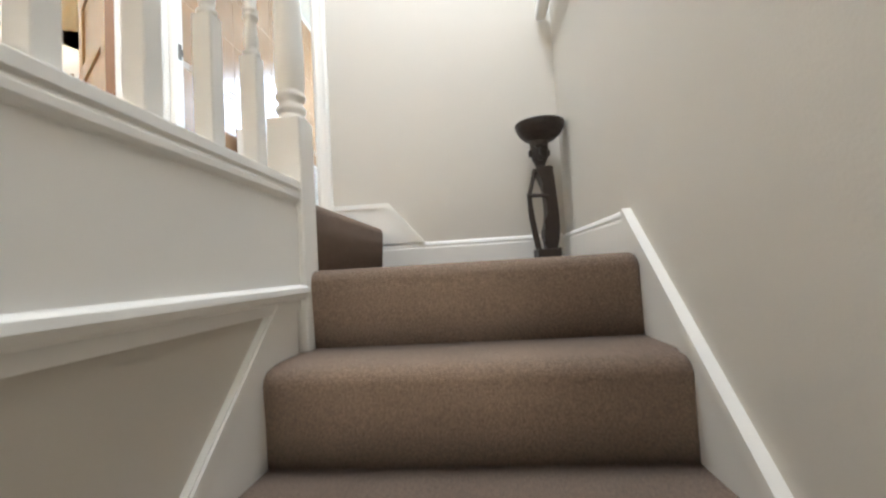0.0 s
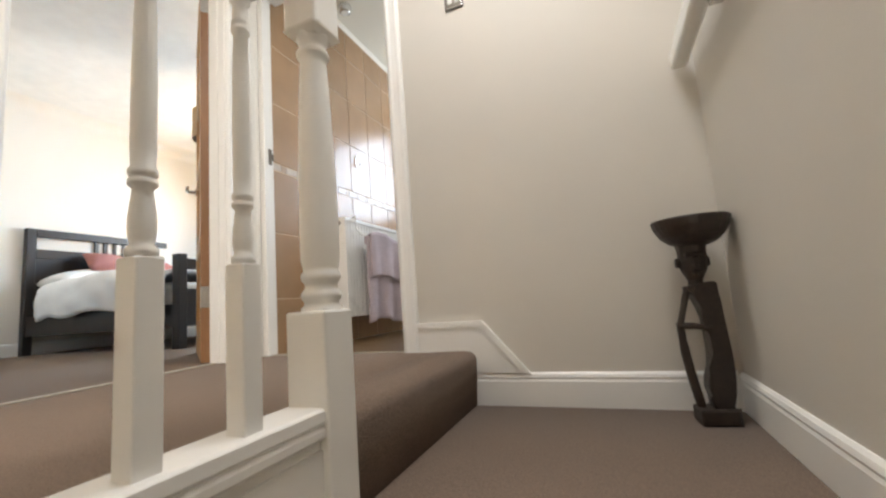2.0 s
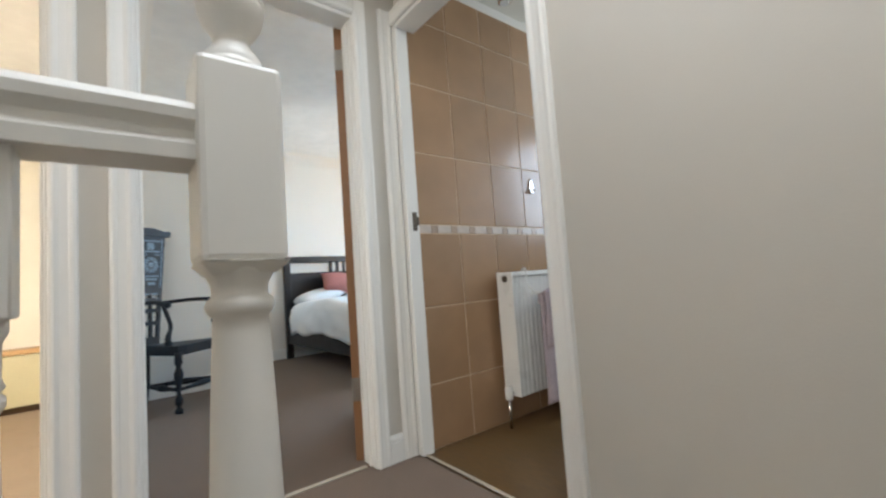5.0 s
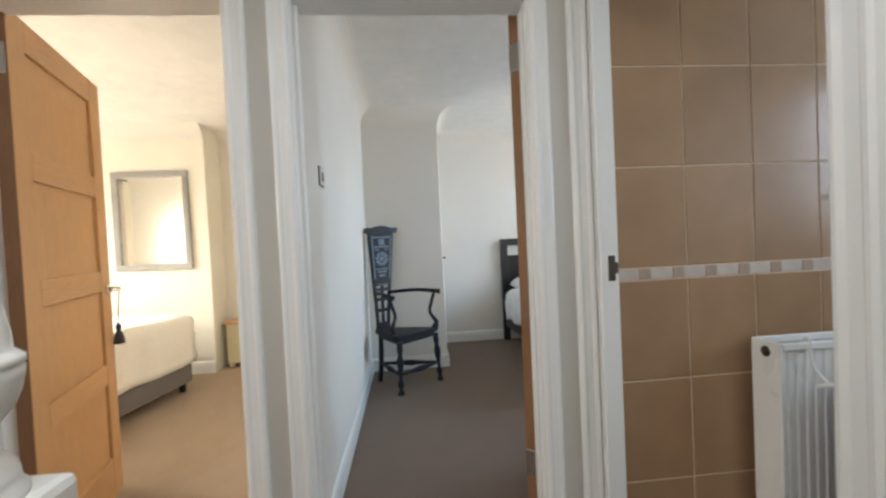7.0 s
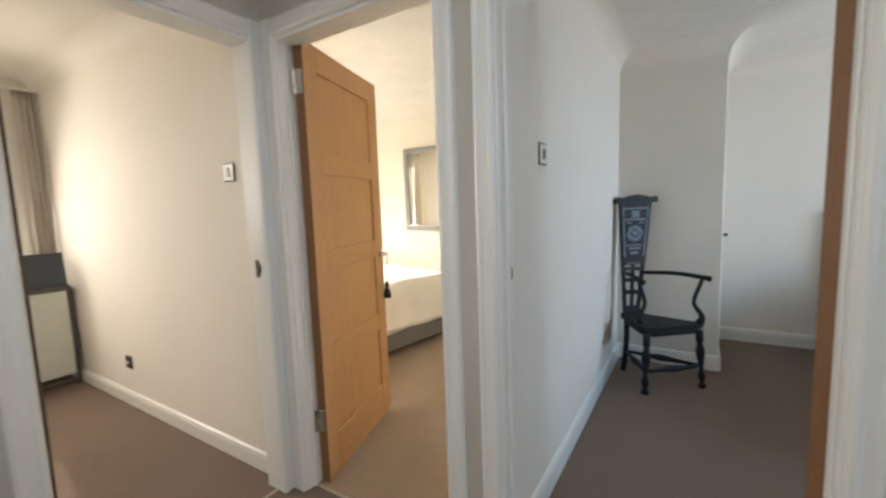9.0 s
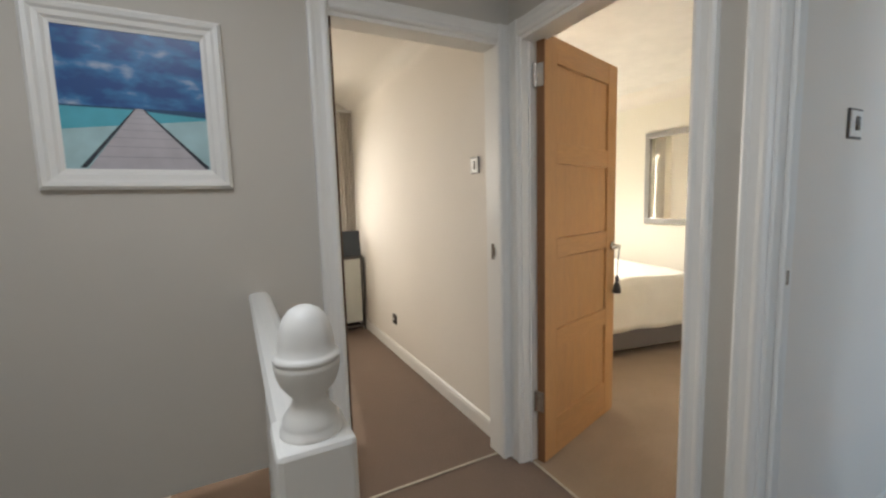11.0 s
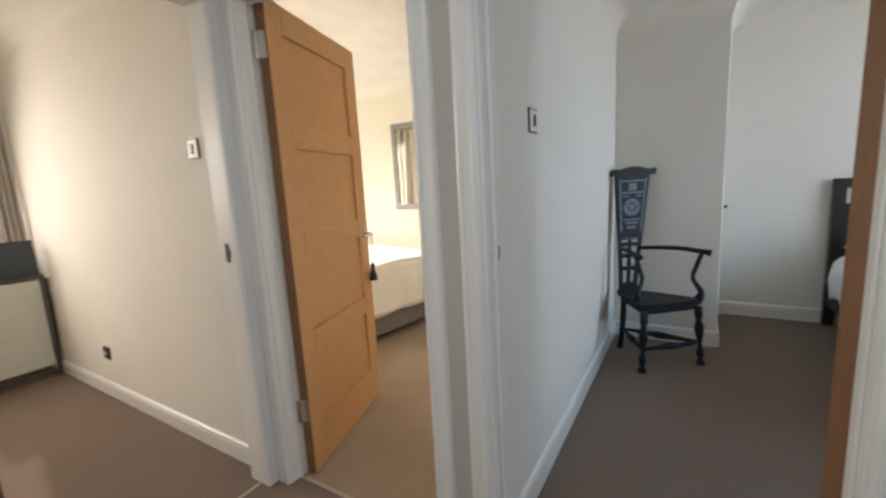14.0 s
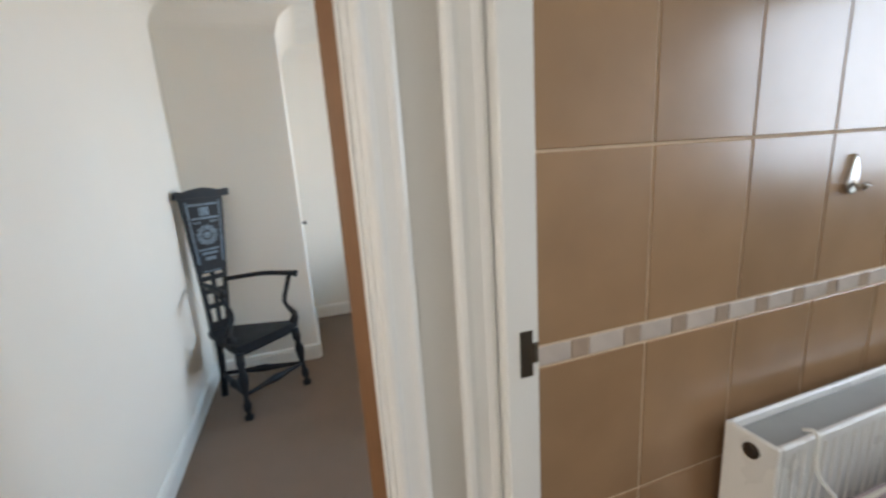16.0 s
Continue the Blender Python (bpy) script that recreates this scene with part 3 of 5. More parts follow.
place = Matrix(((0, 0, -1, XR), (1, 0, 0, 0), (0, 1, 0, 0), (0, 0, 0, 1)))
bm = prism([(yb, zb - 0.118), (yb, zb + 0.006), (yb - 0.03, zb + 0.008), (ye, zb - RAKE * (yb - 0.03 - ye)), (ye, zb - RAKE * (yb - ye) - 0.5), (yb - 0.03, zb - 0.45)], 0.017, place)
structure("baseboard_stair_wall", bm, M_GLOSS, "white gloss wall string beside the stairs")
bm = prism([(yb - 0.028, zb + 0.012), (ye, zb + 0.004 - RAKE * (yb - 0.03 - ye)), (ye, zb - 0.026 - RAKE * (yb - 0.03 - ye)), (yb - 0.028, zb - 0.02)], 0.024, place)
structure("baseboard_stair_bead", bm, M_GLOSS, "white gloss bead along the wall string")

# ---- stairs ----
stairs = thing("staircase", "brown carpeted stairs with rounded nosings and white strings", "stairs", kind="structure")


def tread(x0, x1, y_nose, y_back, z, drop, along_x=False, ends=0.022):
    """A carpeted tread with its rounded nosing and the riser under it, the carpet turned down softly at both ends."""
    prof = [(y_back, z), (y_nose + 0.07, z + 0.001), (y_nose + 0.045, z + 0.0005)]
    for k in range(7):
        t = k / 6 * math.pi / 2
        prof.append((y_nose + 0.036 - 0.036 * math.sin(t), z - 0.034 + 0.034 * math.cos(t)))
    prof += [(y_nose + 0.003, z - 0.075), (y_nose + 0.012, z - drop), (y_back, z - drop)]
    nose = range(2, len(prof) - 2)
    sections = []
    for k in range(5):
        a = k / 4 * math.pi / 2
        sections.append((x0 + ends * (1 - math.cos(a)), ends * (1 - math.sin(a))))
    sections += [(x1 - (x - x0), inset) for x, inset in reversed(sections)]
    bm = bmesh.new()
    rows = []
    for x, inset in sections:
        row = []
        for n, (y, h) in enumerate(prof):
            if n in nose:
                y, h = y + inset * 0.7, h - (inset * 0.55 if n < 9 else 0)
            row.append(bm.verts.new((-y, x, h) if along_x else (x, y, h)))
        rows.append(row)
    for a, b in zip(rows, rows[1:]):
        for k in range(len(prof)):
            m = (k + 1) % len(prof)
            bm.faces.new((a[k], a[m], b[m], b[k]))
    bm.faces.new(rows[0])
    bm.faces.new(rows[-1][::-1])
    return bm


part("step", tread(1.112, XR - 0.016, N1, -0.004, ZL, RISE), M_CARPET, stairs, smooth=True)
for k in range(1, 12):
    yn = N1 - GOING * k
    part("step", tread(1.118, XR - 0.014, yn, yn + GOING + 0.022, ZL - RISE * k, RISE), M_CARPET, stairs, smooth=True)
# the step up from the corner landing to the landing, nosing towards the stairs
part("step", tread(-0.872, -0.001, -1.124, -0.95, 0.0015, 0.206, along_x=True, ends=0.004), M_CARPET, stairs, smooth=True)

# ---- balustrade ----
NX, NY = 1.101, -0.912
NH = 0.0415
YP_RUN = NY - NH - YP - 0.002
bal = thing("balustrade", "white gloss balustrade with turned balusters along the landing edge", "balustrade", (0, 0, 0))
newel = part("newel_post", slab(NX - 0.050, NY - 0.048, -0.75, NX + 0.043, NY + 0.040, 0.207, 0.005, seg=2), M_GLOSS, bal)
part("top_block", slab(NX - NH, NY - NH, 0.795, NX + NH, NY + NH, 1.006, 0.007, seg=2), M_GLOSS, newel)
rings = [(0.040, 0.206), (0.040, 0.213), (0.034, 0.218), (0.033, 0.224), (0.038, 0.230), (0.0395, 0.238), (0.036, 0.246), (0.0315, 0.252), (0.0315, 0.260),
         (0.037, 0.266), (0.0395, 0.273), (0.038, 0.280), (0.034, 0.285), (0.035, 0.292), (0.0385, 0.31), (0.0390, 0.38), (0.037, 0.50), (0.032, 0.64), (0.028, 0.725), (0.027, 0.738),
         (0.032, 0.743), (0.0345, 0.750), (0.032, 0.757), (0.0275, 0.761), (0.028, 0.772), (0.034, 0.784), (0.040, 0.796)]
part("turned_shaft", lathe(rings, NX, NY, 28), M_GLOSS, newel, smooth=True)
bm = bmesh.new()
r = bmesh.ops.create_cone(bm, cap_ends=True, segments=4, radius1=0.0595, radius2=0.043, depth=0.012)
bmesh.ops.transform(bm, matrix=Matrix.Translation((NX, NY, 0.789)) @ Matrix.Rotation(math.pi / 4, 4, "Z") @ Matrix.Rotation(math.pi, 4, "X"), verts=r["verts"])
part("block_shoulder", bm, M_GLOSS, newel)
rings = [(0.034, 1.004), (0.034, 1.010), (0.031, 1.0135), (0.0305, 1.017), (0.030, 1.022), (0.0255, 1.029), (0.0205, 1.036), (0.0180, 1.042), (0.0185, 1.047), (0.0235, 1.053), (0.0300, 1.062),
         (0.0335, 1.072), (0.0352, 1.081), (0.0355, 1.0850), (0.0345, 1.0865), (0.0345, 1.0875), (0.0358, 1.0890), (0.0358, 1.0925), (0.0330, 1.0950), (0.0305, 1.0975), (0.0298, 1.108), (0.0275, 1.121), (0.0230, 1.134),
         (0.0165, 1.142), (0.008, 1.1465), (0.001, 1.1475)]
part("acorn_finial", lathe(rings, NX, NY, 32), M_GLOSS, newel, smooth=True)

# handrail, moulded, from the newel to the wall
hr = [(-0.030, 0.897), (0.030, 0.897), (0.031, 0.912), (0.024, 0.919), (0.024, 0.927), (0.034, 0.936), (0.035, 0.946), (0.028, 0.955), (0.012, 0.960),
      (-0.012, 0.960), (-0.028, 0.955), (-0.035, 0.946), (-0.034, 0.936), (-0.024, 0.927), (-0.024, 0.919), (-0.031, 0.912)]
part("handrail", prism(hr, YP_RUN, Matrix(((1, 0, 0, NX), (0, 0, -1, NY - NH), (0, 1, 0, 0), (0, 0, 0, 1)))), M_GLOSS, bal)
# base rail with moulded face, on the landing edge
cap = [(-0.055, 0.0), (-0.055, 0.026), (-0.050, 0.032), (0.030, 0.032), (0.036, 0.028), (0.037, 0.010), (0.032, 0.004), (0.036, -0.004), (0.036, -0.016), (0.029, -0.022), (0.022, -0.026), (0.022, -0.05), (-0.02, -0.05), (-0.02, 0.0)]
part("base_rail", prism(cap, YP_RUN, Matrix(((1, 0, 0, NX), (0, 0, -1, NY - NH), (0, 1, 0, 0), (0, 0, 0, 1)))), M_GLOSS, bal)
b_rings = [(0.0150, 0.288), (0.0180, 0.292), (0.0180, 0.300), (0.0130, 0.305), (0.0145, 0.313), (0.0158, 0.326), (0.0152, 0.342), (0.0125, 0.364), (0.0115, 0.376), (0.0165, 0.381), (0.0165, 0.388),
           (0.0130, 0.391), (0.0165, 0.394), (0.0165, 0.401), (0.0135, 0.406), (0.0145, 0.432), (0.0148, 0.51), (0.0132, 0.61), (0.0112, 0.680), (0.0152, 0.686), (0.0152, 0.693), (0.0118, 0.697),
           (0.0150, 0.701), (0.0125, 0.708), (0.0125, 0.736), (0.0165, 0.744), (0.0165, 0.756)]
bm = slab(-0.0205, -0.0180, 0.0, 0.0180, 0.0180, 0.289, 0.002)
slab(-0.0180, -0.0180, 0.755, 0.0180, 0.0205, 0.90, 0.002, bm=bm)
lathe(b_rings, 0, 0, 18, bm)
me = mesh_of(bm, "baluster")
me.materials.append(M_GLOSS)
for p in me.polygons:
    p.use_smooth = len(p.vertices) == 4 and p.area < 0.0004
for k in range(6):
    ob = new("baluster", me)
    ob.location = (NX, -1.102 - 0.154 * k, 0.0)
    ob.parent = bal

# apron below the landing edge and the panelled side of the stairs
structure("trim_apron", slab(1.080, YP, -0.30, 1.129, NY - NH, -0.04), M_GLOSS, "cream painted apron below the landing edge")
bead = [(0, -0.036), (0.010, -0.036), (0.020, -0.030), (0.026, -0.018), (0.024, -0.006), (0.014, 0.0), (0, 0.002)]
structure("trim_apron_bead", prism(bead, YP_RUN, Matrix(((1, 0, 0, 1.126), (0, 0, -1, NY - NH), (0, 1, 0, -0.240), (0, 0, 0, 1)))), M_GLOSS, "rounded white moulding along the apron")
structure("wall_stair_side", slab(1.04, YP - 0.1, -2.7, 1.112, NY + NH, -0.262), M_LANDING, "pale painted wall on the open side of the stairs")
place = Matrix(((0, 0, 1, 1.110), (1, 0, 0, 0), (0, 1, 0, 0), (0, 0, 0, 1)))
y1, z1 = -1.085, -0.276
bm = prism([(-0.977, -0.276), (y1, z1), (-3.4, z1 - 0.93 * (y1 + 3.4)), (-3.4, z1 - 0.93 * (y1 + 3.4) - 0.4), (-0.977, -0.72)], 0.016, place)
structure("baseboard_open_string", bm, M_GLOSS, "white gloss string on the open side of the stairs")
bm = prism([(y1 + 0.01, z1 + 0.004), (-3.4, z1 - 0.93 * (y1 + 3.4)), (-3.4, z1 - 0.93 * (y1 + 3.4) - 0.03), (y1 + 0.04, z1 + 0.004)], 0.021, place)
structure("baseboard_open_bead", bm, M_GLOSS, "white gloss bead along the open string")

# wall handrail beside the corner landing
rail = thing("wall_handrail", "pale grey wooden handrail on the wall above the stair head", "handrail", (1.950, -0.5, 0.975))
part("rail", slab(-0.027, -0.42, -0.035, 0.024, 0.478, 0.03, 0.012, seg=3), M_GLOSS, rail)
for y in (-0.3, 0.1):
    part("bracket", slab(0.014, y - 0.02, -0.05, 0.0495, y + 0.02, 0.0, 0.003), M_CHROME, rail)

# ---- doors ----


def panelled_door(name, label, hinge, swing, width, height, side):
    """A four-panel oak door. Local x runs from the hinge to the lock edge, y is the thickness; side: which face carries the hinge knuckles."""
    d = thing(name, label, "door", kind="structure")
    d.matrix_world = pose(hinge[0], hinge[1], 0.006, 0, 0, swing)
    th, st = 0.020, 0.105
    part("stile", slab(0, -th, 0, st, th, height, 0.002), M_OAK, d)
    part("stile", slab(width - st, -th, 0, width, th, height, 0.002), M_OAK, d)
    part("lipping", slab(-0.003, -th, 0, 0.0, th, height), M_LIPPING, d, "darker oak strip along the hinge edge")
    rails = [(0, 0.19)]
    free = height - 0.19 - 0.11 - 3 * 0.095
    ph = free / 4
    z = 0.19
    for k in range(4):
        part("panel", slab(st - 0.004, -th + 0.013, z, width - st + 0.004, th - 0.013, z + ph), M_OAK, d)
        z += ph
        h = 0.095 if k < 3 else 0.11
        rails.append((z, z + h))
        z += h
    for a, b in rails:
        part("rail", slab(st, -th + 0.0006, a, width - st, th - 0.0006, b, 0.002), M_OAK_ACROSS, d)
    for z in (0.25, 1.745):
        hg = part("hinge", slab(-0.006, -th + 0.004, z, -0.003, th + 0.002, z + 0.10, 0.0015), M_CHROME, d)
        part("knuckle", lathe([(0.0065, z), (0.0065, z + 0.031), (0.005, z + 0.032), (0.005, z + 0.034), (0.0065, z + 0.035), (0.0065, z + 0.065), (0.005, z + 0.066), (0.005, z + 0.068), (0.0065, z + 0.069), (0.0065, z + 0.10)], -0.006, side * (th + 0.004), 10), M_CHROME, hg)
        part("leaf", slab(-0.020, side * (th + 0.006) - 0.0015, z, -0.006, side * (th + 0.006) + 0.0015, z + 0.10), M_CHROME, hg)
    for s in (-1, 1):
        h = part("door_handle", lathe([(0.024, 0.0), (0.024, 0.006), (0.021, 0.008), (0.009, 0.010), (0.009, 0.045)], 0, 0, 18), M_CHROME, d, "brushed steel lever handle")
        h.matrix_local = Matrix.Translation((width - 0.045, s * th, 0.985)) @ Matrix.Rotation(-s * math.pi / 2, 4, "X")
        part("lever", tube([(0, 0, 0.045), (-0.02, 0, 0.052), (-0.06, 0, 0.052), (-0.11, 0, 0.050)], [0.009, 0.0095, 0.009, 0.008], 10), M_CHROME, h, smooth=True)
    return d


d1 = panelled_door("door_1", "open oak door with four flat panels", (-0.075, -1.905), 180 + 17, 0.735, 1.968, 1)
d2 = panelled_door("door_2", "open oak door seen along its edge", (-0.112, -0.212), 180 - 36, 0.735, 1.968, -1)

# tassel hung on the front bedroom's handle
tas = thing("tassel", "dark tassel hanging from the oak door's handle", "tassel")
tas.matrix_world = d1.matrix_world @ Matrix.Translation((0.698, -0.052, 0.715))
part("cord", tube([(0, 0, 0.10), (-0.002, -0.004, 0.17), (-0.006, -0.013, 0.262)], 0.0025, 6), M_BLACK, tas)
part("skirt", lathe([(0.024, 0.0), (0.023, 0.02), (0.016, 0.05), (0.009, 0.062), (0.012, 0.075), (0.012, 0.088), (0.005, 0.10)], 0, 0, 14), M_BLACK, tas, smooth=True)

# ---- switches, sockets, keeps ----


def plate(name, label, category, place, normal, w, h, rocker, mat=M_PLASTIC, rocker_mat=M_BLACK):
    """A wall plate: local x across, z up, y out of the wall."""
    ang = math.degrees(math.atan2(-normal[0], normal[1]))
    t = thing(name, label, category)
    t.matrix_world = pose(*place, 0, 0, ang)
    part("edge", slab(-w / 2, 0.0, -h / 2, w / 2, 0.006, h / 2, 0.002), M_GREYMETAL, t)
    part("plate", slab(-w / 2 + 0.006, 0.003, -h / 2 + 0.006, w / 2 - 0.006, 0.009, h / 2 - 0.006, 0.002, seg=2), mat, t)
    for a in rocker:
        part("rocker", slab(a[0], 0.008, a[1], a[2], 0.0135, a[3], 0.002), rocker_mat, t)
    return t


plate("light_switch", "white light switch plate with dark rocker, box room wall", "light switch", (XW, -2.330, 1.451), (1, 0), 0.086, 0.086, [(-0.011, -0.022, 0.011, 0.022)], M_PLASTIC, M_GREYMETAL)
plate("light_switch", "chrome-edged light switch plate on the cream partition wall", "light switch", (-0.468, -1.0, 1.450), (0, 1), 0.086, 0.086, [(-0.010, -0.020, 0.010, 0.020)], M_PLASTIC, M_GREYMETAL)
plate("light_switch", "steel light switch plate on the stair head wall", "light switch", (1.15, 0.0, 1.51), (0, -1), 0.086, 0.086, [(-0.026, -0.02, -0.006, 0.02), (0.006, -0.02, 0.026, 0.02)], M_CHROME, M_PLASTIC)
plate("wall_socket", "dark steel wall socket above the skirting", "socket", (XW, -3.673, 0.297), (1, 0), 0.086, 0.086, [(-0.012, -0.01, 0.012, 0.01)], M_BRONZE, M_PLASTIC)


def keep(place, normal, mat, h=0.075, label="dark metal latch keep let into the door lining"):
    ang = math.degrees(math.atan2(-normal[0], normal[1]))
    t = thing("latch_keep", label, "latch keep")
    t.matrix_world = pose(*place, 0, 0, ang)
    part("keep_plate", slab(-0.012, 0, -h / 2, 0.012, 0.003, h / 2, 0.001), mat, t)
    part("lip", slab(-0.022, 0.001, -0.018, -0.010, 0.006, 0.020, 0.002), mat, t)
    return t


keep((0.05, 0.040, 1.030), (1, 0), M_BRONZE, 0.085)
keep((0.069, YP - 0.05, 1.02), (1, 0), M_BRONZE)
keep((-0.052, -0.972, 1.042), (0, 1), M_CHROME, label="steel latch keep let into the white lining")

# ---- stair head: carved figure with a bowl ----


def carved_figure():
    """One carved piece: block foot, broad body, thin arm and leg, head and the bowl it carries."""
    bm = slab(-0.050, -0.042, 0.0, 0.050, 0.042, 0.046, 0.006, seg=2)
    face = Matrix(((1, 0, 0, 0), (0, 0, -1, 0.030), (0, 1, 0, 0), (0, 0, 0, 1)))
    body = [(-0.006, 0.040), (0.042, 0.040), (0.050, 0.085), (0.055, 0.13), (0.056, 0.18), (0.053, 0.24), (0.049, 0.30), (0.046, 0.36), (0.046, 0.404), (0.040, 0.410),
            (0.020, 0.409), (-0.012, 0.404), (-0.036, 0.398), (-0.034, 0.388), (-0.020, 0.365), (-0.008, 0.335), (0.001, 0.30), (0.004, 0.25), (0.005, 0.20), (0.000, 0.16),
            (-0.012, 0.125), (-0.014, 0.100), (-0.008, 0.075)]
    start = len(bm.edges)
    prism(body, 0.058, face, bm)
    bm.edges.ensure_lookup_table()
    rim = [e for e in bm.edges[start:] if abs(e.verts[0].co.y - e.verts[1].co.y) < 1e-5]
    bmesh.ops.bevel(bm, geom=rim, offset=0.011, segments=2, affect="EDGES", profile=0.6)

    def limb(pts, rad, n=10):
        tube(curve_points(pts, 5), [rad[min(len(rad) - 1, int(i / 5))] for i in range(len(pts) * 5 - 4)], n, bm)

    limb([(-0.030, -0.004, 0.398), (-0.046, -0.004, 0.345), (-0.064, -0.006, 0.285)], [0.010, 0.009, 0.011])
    limb([(-0.066, -0.006, 0.283), (-0.025, -0.020, 0.281), (0.014, -0.026, 0.272)], [0.010, 0.009, 0.009])
    limb([(-0.064, -0.004, 0.290), (-0.060, 0.0, 0.22), (-0.050, 0.002, 0.135), (-0.034, 0.004, 0.040)], [0.011, 0.013, 0.013, 0.012])
    # neck, head with brow, nose and chin
    lathe([(0.022, 0.398), (0.020, 0.415), (0.026, 0.428), (0.036, 0.448), (0.040, 0.475), (0.039, 0.500), (0.041, 0.515), (0.044, 0.526)], -0.004, 0.0, 14, bm)
    slab(-0.016, -0.048, 0.455, 0.002, -0.030, 0.488, 0.006, bm=bm)
    slab(-0.034, -0.042, 0.488, 0.022, -0.026, 0.500, 0.005, bm=bm)
    slab(-0.020, -0.044, 0.432, 0.008, -0.022, 0.446, 0.005, bm=bm)
    for x in (-0.046, 0.036):
        slab(x - 0.006, -0.010, 0.456, x + 0.006, 0.012, 0.486, 0.004, bm=bm)
    lathe([(0.040, 0.520), (0.064, 0.530), (0.088, 0.551), (0.103, 0.577), (0.109, 0.599), (0.107, 0.604), (0.101, 0.601), (0.093, 0.583), (0.070, 0.560), (0.02, 0.550)], 0.004, 0.0, 30, bm)
    return bm


fig = part("carved_figure_stand", carved_figure(), M_EBONY, None)
fig.matrix_world = pose(1.885, -0.145, ZL + 0.001, 0, 0, 8)
tagged(fig, "dark carved wooden figure carrying a shallow bowl, on carpet", "statue")
md = fig.modifiers.new("edges", "BEVEL")
md.width, md.segments, md.limit_method = 0.0015, 1, "ANGLE"

# ---- picture on the landing wall ----
pic = thing("framed_picture", "white framed photograph of a jetty over turquoise sea", "picture", (1.400, YP, 1.588))
PW, PH = 0.245, 0.264
fw = 0.062
prof = [(0, 0), (0, 0.016), (0.010, 0.024), (0.022, 0.022), (0.030, 0.016), (0.044, 0.014), (0.052, 0.008), (0.062, 0.006), (0.062, 0)]
bm = bmesh.new()
corners = [(-1, -1), (1, -1), (1, 1), (-1, 1)]
loops = [[bm.verts.new((cx * (PW - u), v, cz * (PH - u))) for u, v in prof] for cx, cz in corners]
for k in range(4):
    a, b = loops[k], loops[(k + 1) % 4]
    for j in range(len(prof)):
        bm.faces.new((a[j], a[(j + 1) % len(prof)], b[(j + 1) % len(prof)], b[j]))
part("frame", bm, M_GLOSS, pic)
iw, ih = PW - fw, PH - fw


def printed(name, colour, rough=0.35):
    return material(name, colour, rough, patch=0.12, patch_scale=14)


def flat(points, y, mat, name):
    bm = bmesh.new()
    f = bm.faces.new([bm.verts.new((u * iw, y, v * ih)) for u, v in points])
    r = bmesh.ops.extrude_face_region(bm, geom=[f])
    bmesh.ops.translate(bm, vec=(0, 0.0006, 0), verts=[v for v in r["geom"] if isinstance(v, bmesh.types.BMVert)])
    return part(name, bm, mat, pic)


# the print: sky with clouds, horizon, sea, shallows, jetty; seen from the landing, +x is to the viewer's left
SKYBLUE = bpy.data.materials.new("printed_sky")
SKYBLUE.use_nodes = True
nt = SKYBLUE.node_tree
bs = nt.nodes["Principled BSDF"]
bs.inputs["Roughness"].default_value = 0.3
tc = nt.nodes.new("ShaderNodeTexCoord")
mp = nt.nodes.new("ShaderNodeMapping")
mp.inputs["Scale"].default_value = (5.5, 1, 12)
mp.inputs["Location"].default_value = (0.35, 0, 0.55)
nz = nt.nodes.new("ShaderNodeTexNoise")
nz.inputs["Scale"].default_value, nz.inputs["Detail"].default_value = 1.5, 6
cr = nt.nodes.new("ShaderNodeValToRGB")
e = cr.color_ramp.elements
e[0].position, e[0].color = 0.44, (0.015, 0.080, 0.26, 1)
e[1].position, e[1].color = 0.74, (0.55, 0.60, 0.68, 1)
e2 = cr.color_ramp.elements.new(0.57)
e2.color = (0.035, 0.19, 0.44, 1)
nt.links.new(tc.outputs["Object"], mp.inputs["Vector"])
nt.links.new(mp.outputs[0], nz.inputs["Vector"])
nt.links.new(nz.outputs["Fac"], cr.inputs["Fac"])
nt.links.new(cr.outputs["Color"], bs.inputs["Base Color"])
flat([(-1, -1), (1, -1), (1, 1), (-1, 1)], 0.0030, SKYBLUE, "print_sky")
hz = -0.10
flat([(-1, -1), (1, -1), (1, hz - 0.12), (-1, hz - 0.12)], 0.0038, printed("printed_shallows", (0.42, 0.62, 0.65)), "print_water")
flat([(-1, hz - 0.12), (1, hz - 0.34), (1, hz), (-1, hz)], 0.0044, printed("printed_lagoon", (0.09, 0.44, 0.55)), "print_lagoon")
flat([(-1, hz - 0.09), (0.1, hz - 0.015), (1, hz - 0.015), (1, hz + 0.008), (-1, hz + 0.008)], 0.0050, printed("printed_horizon", (0.012, 0.075, 0.17)), "print_horizon")
jx = -0.02
flat([(jx - 0.07, hz), (jx + 0.04, hz), (0.72, -1), (-0.97, -1)], 0.0056, printed("printed_jetty", (0.52, 0.49, 0.52)), "print_jetty")
for a in ([(jx - 0.06, hz - 0.01), (jx - 0.09, hz - 0.01), (-0.99, -0.97), (-0.93, -0.99)], [(jx + 0.04, hz - 0.01), (jx + 0.06, hz - 0.01), (0.82, -0.98), (0.74, -0.98)]):
    flat(a, 0.0062, printed("printed_rail", (0.035, 0.045, 0.06)), "print_rail")
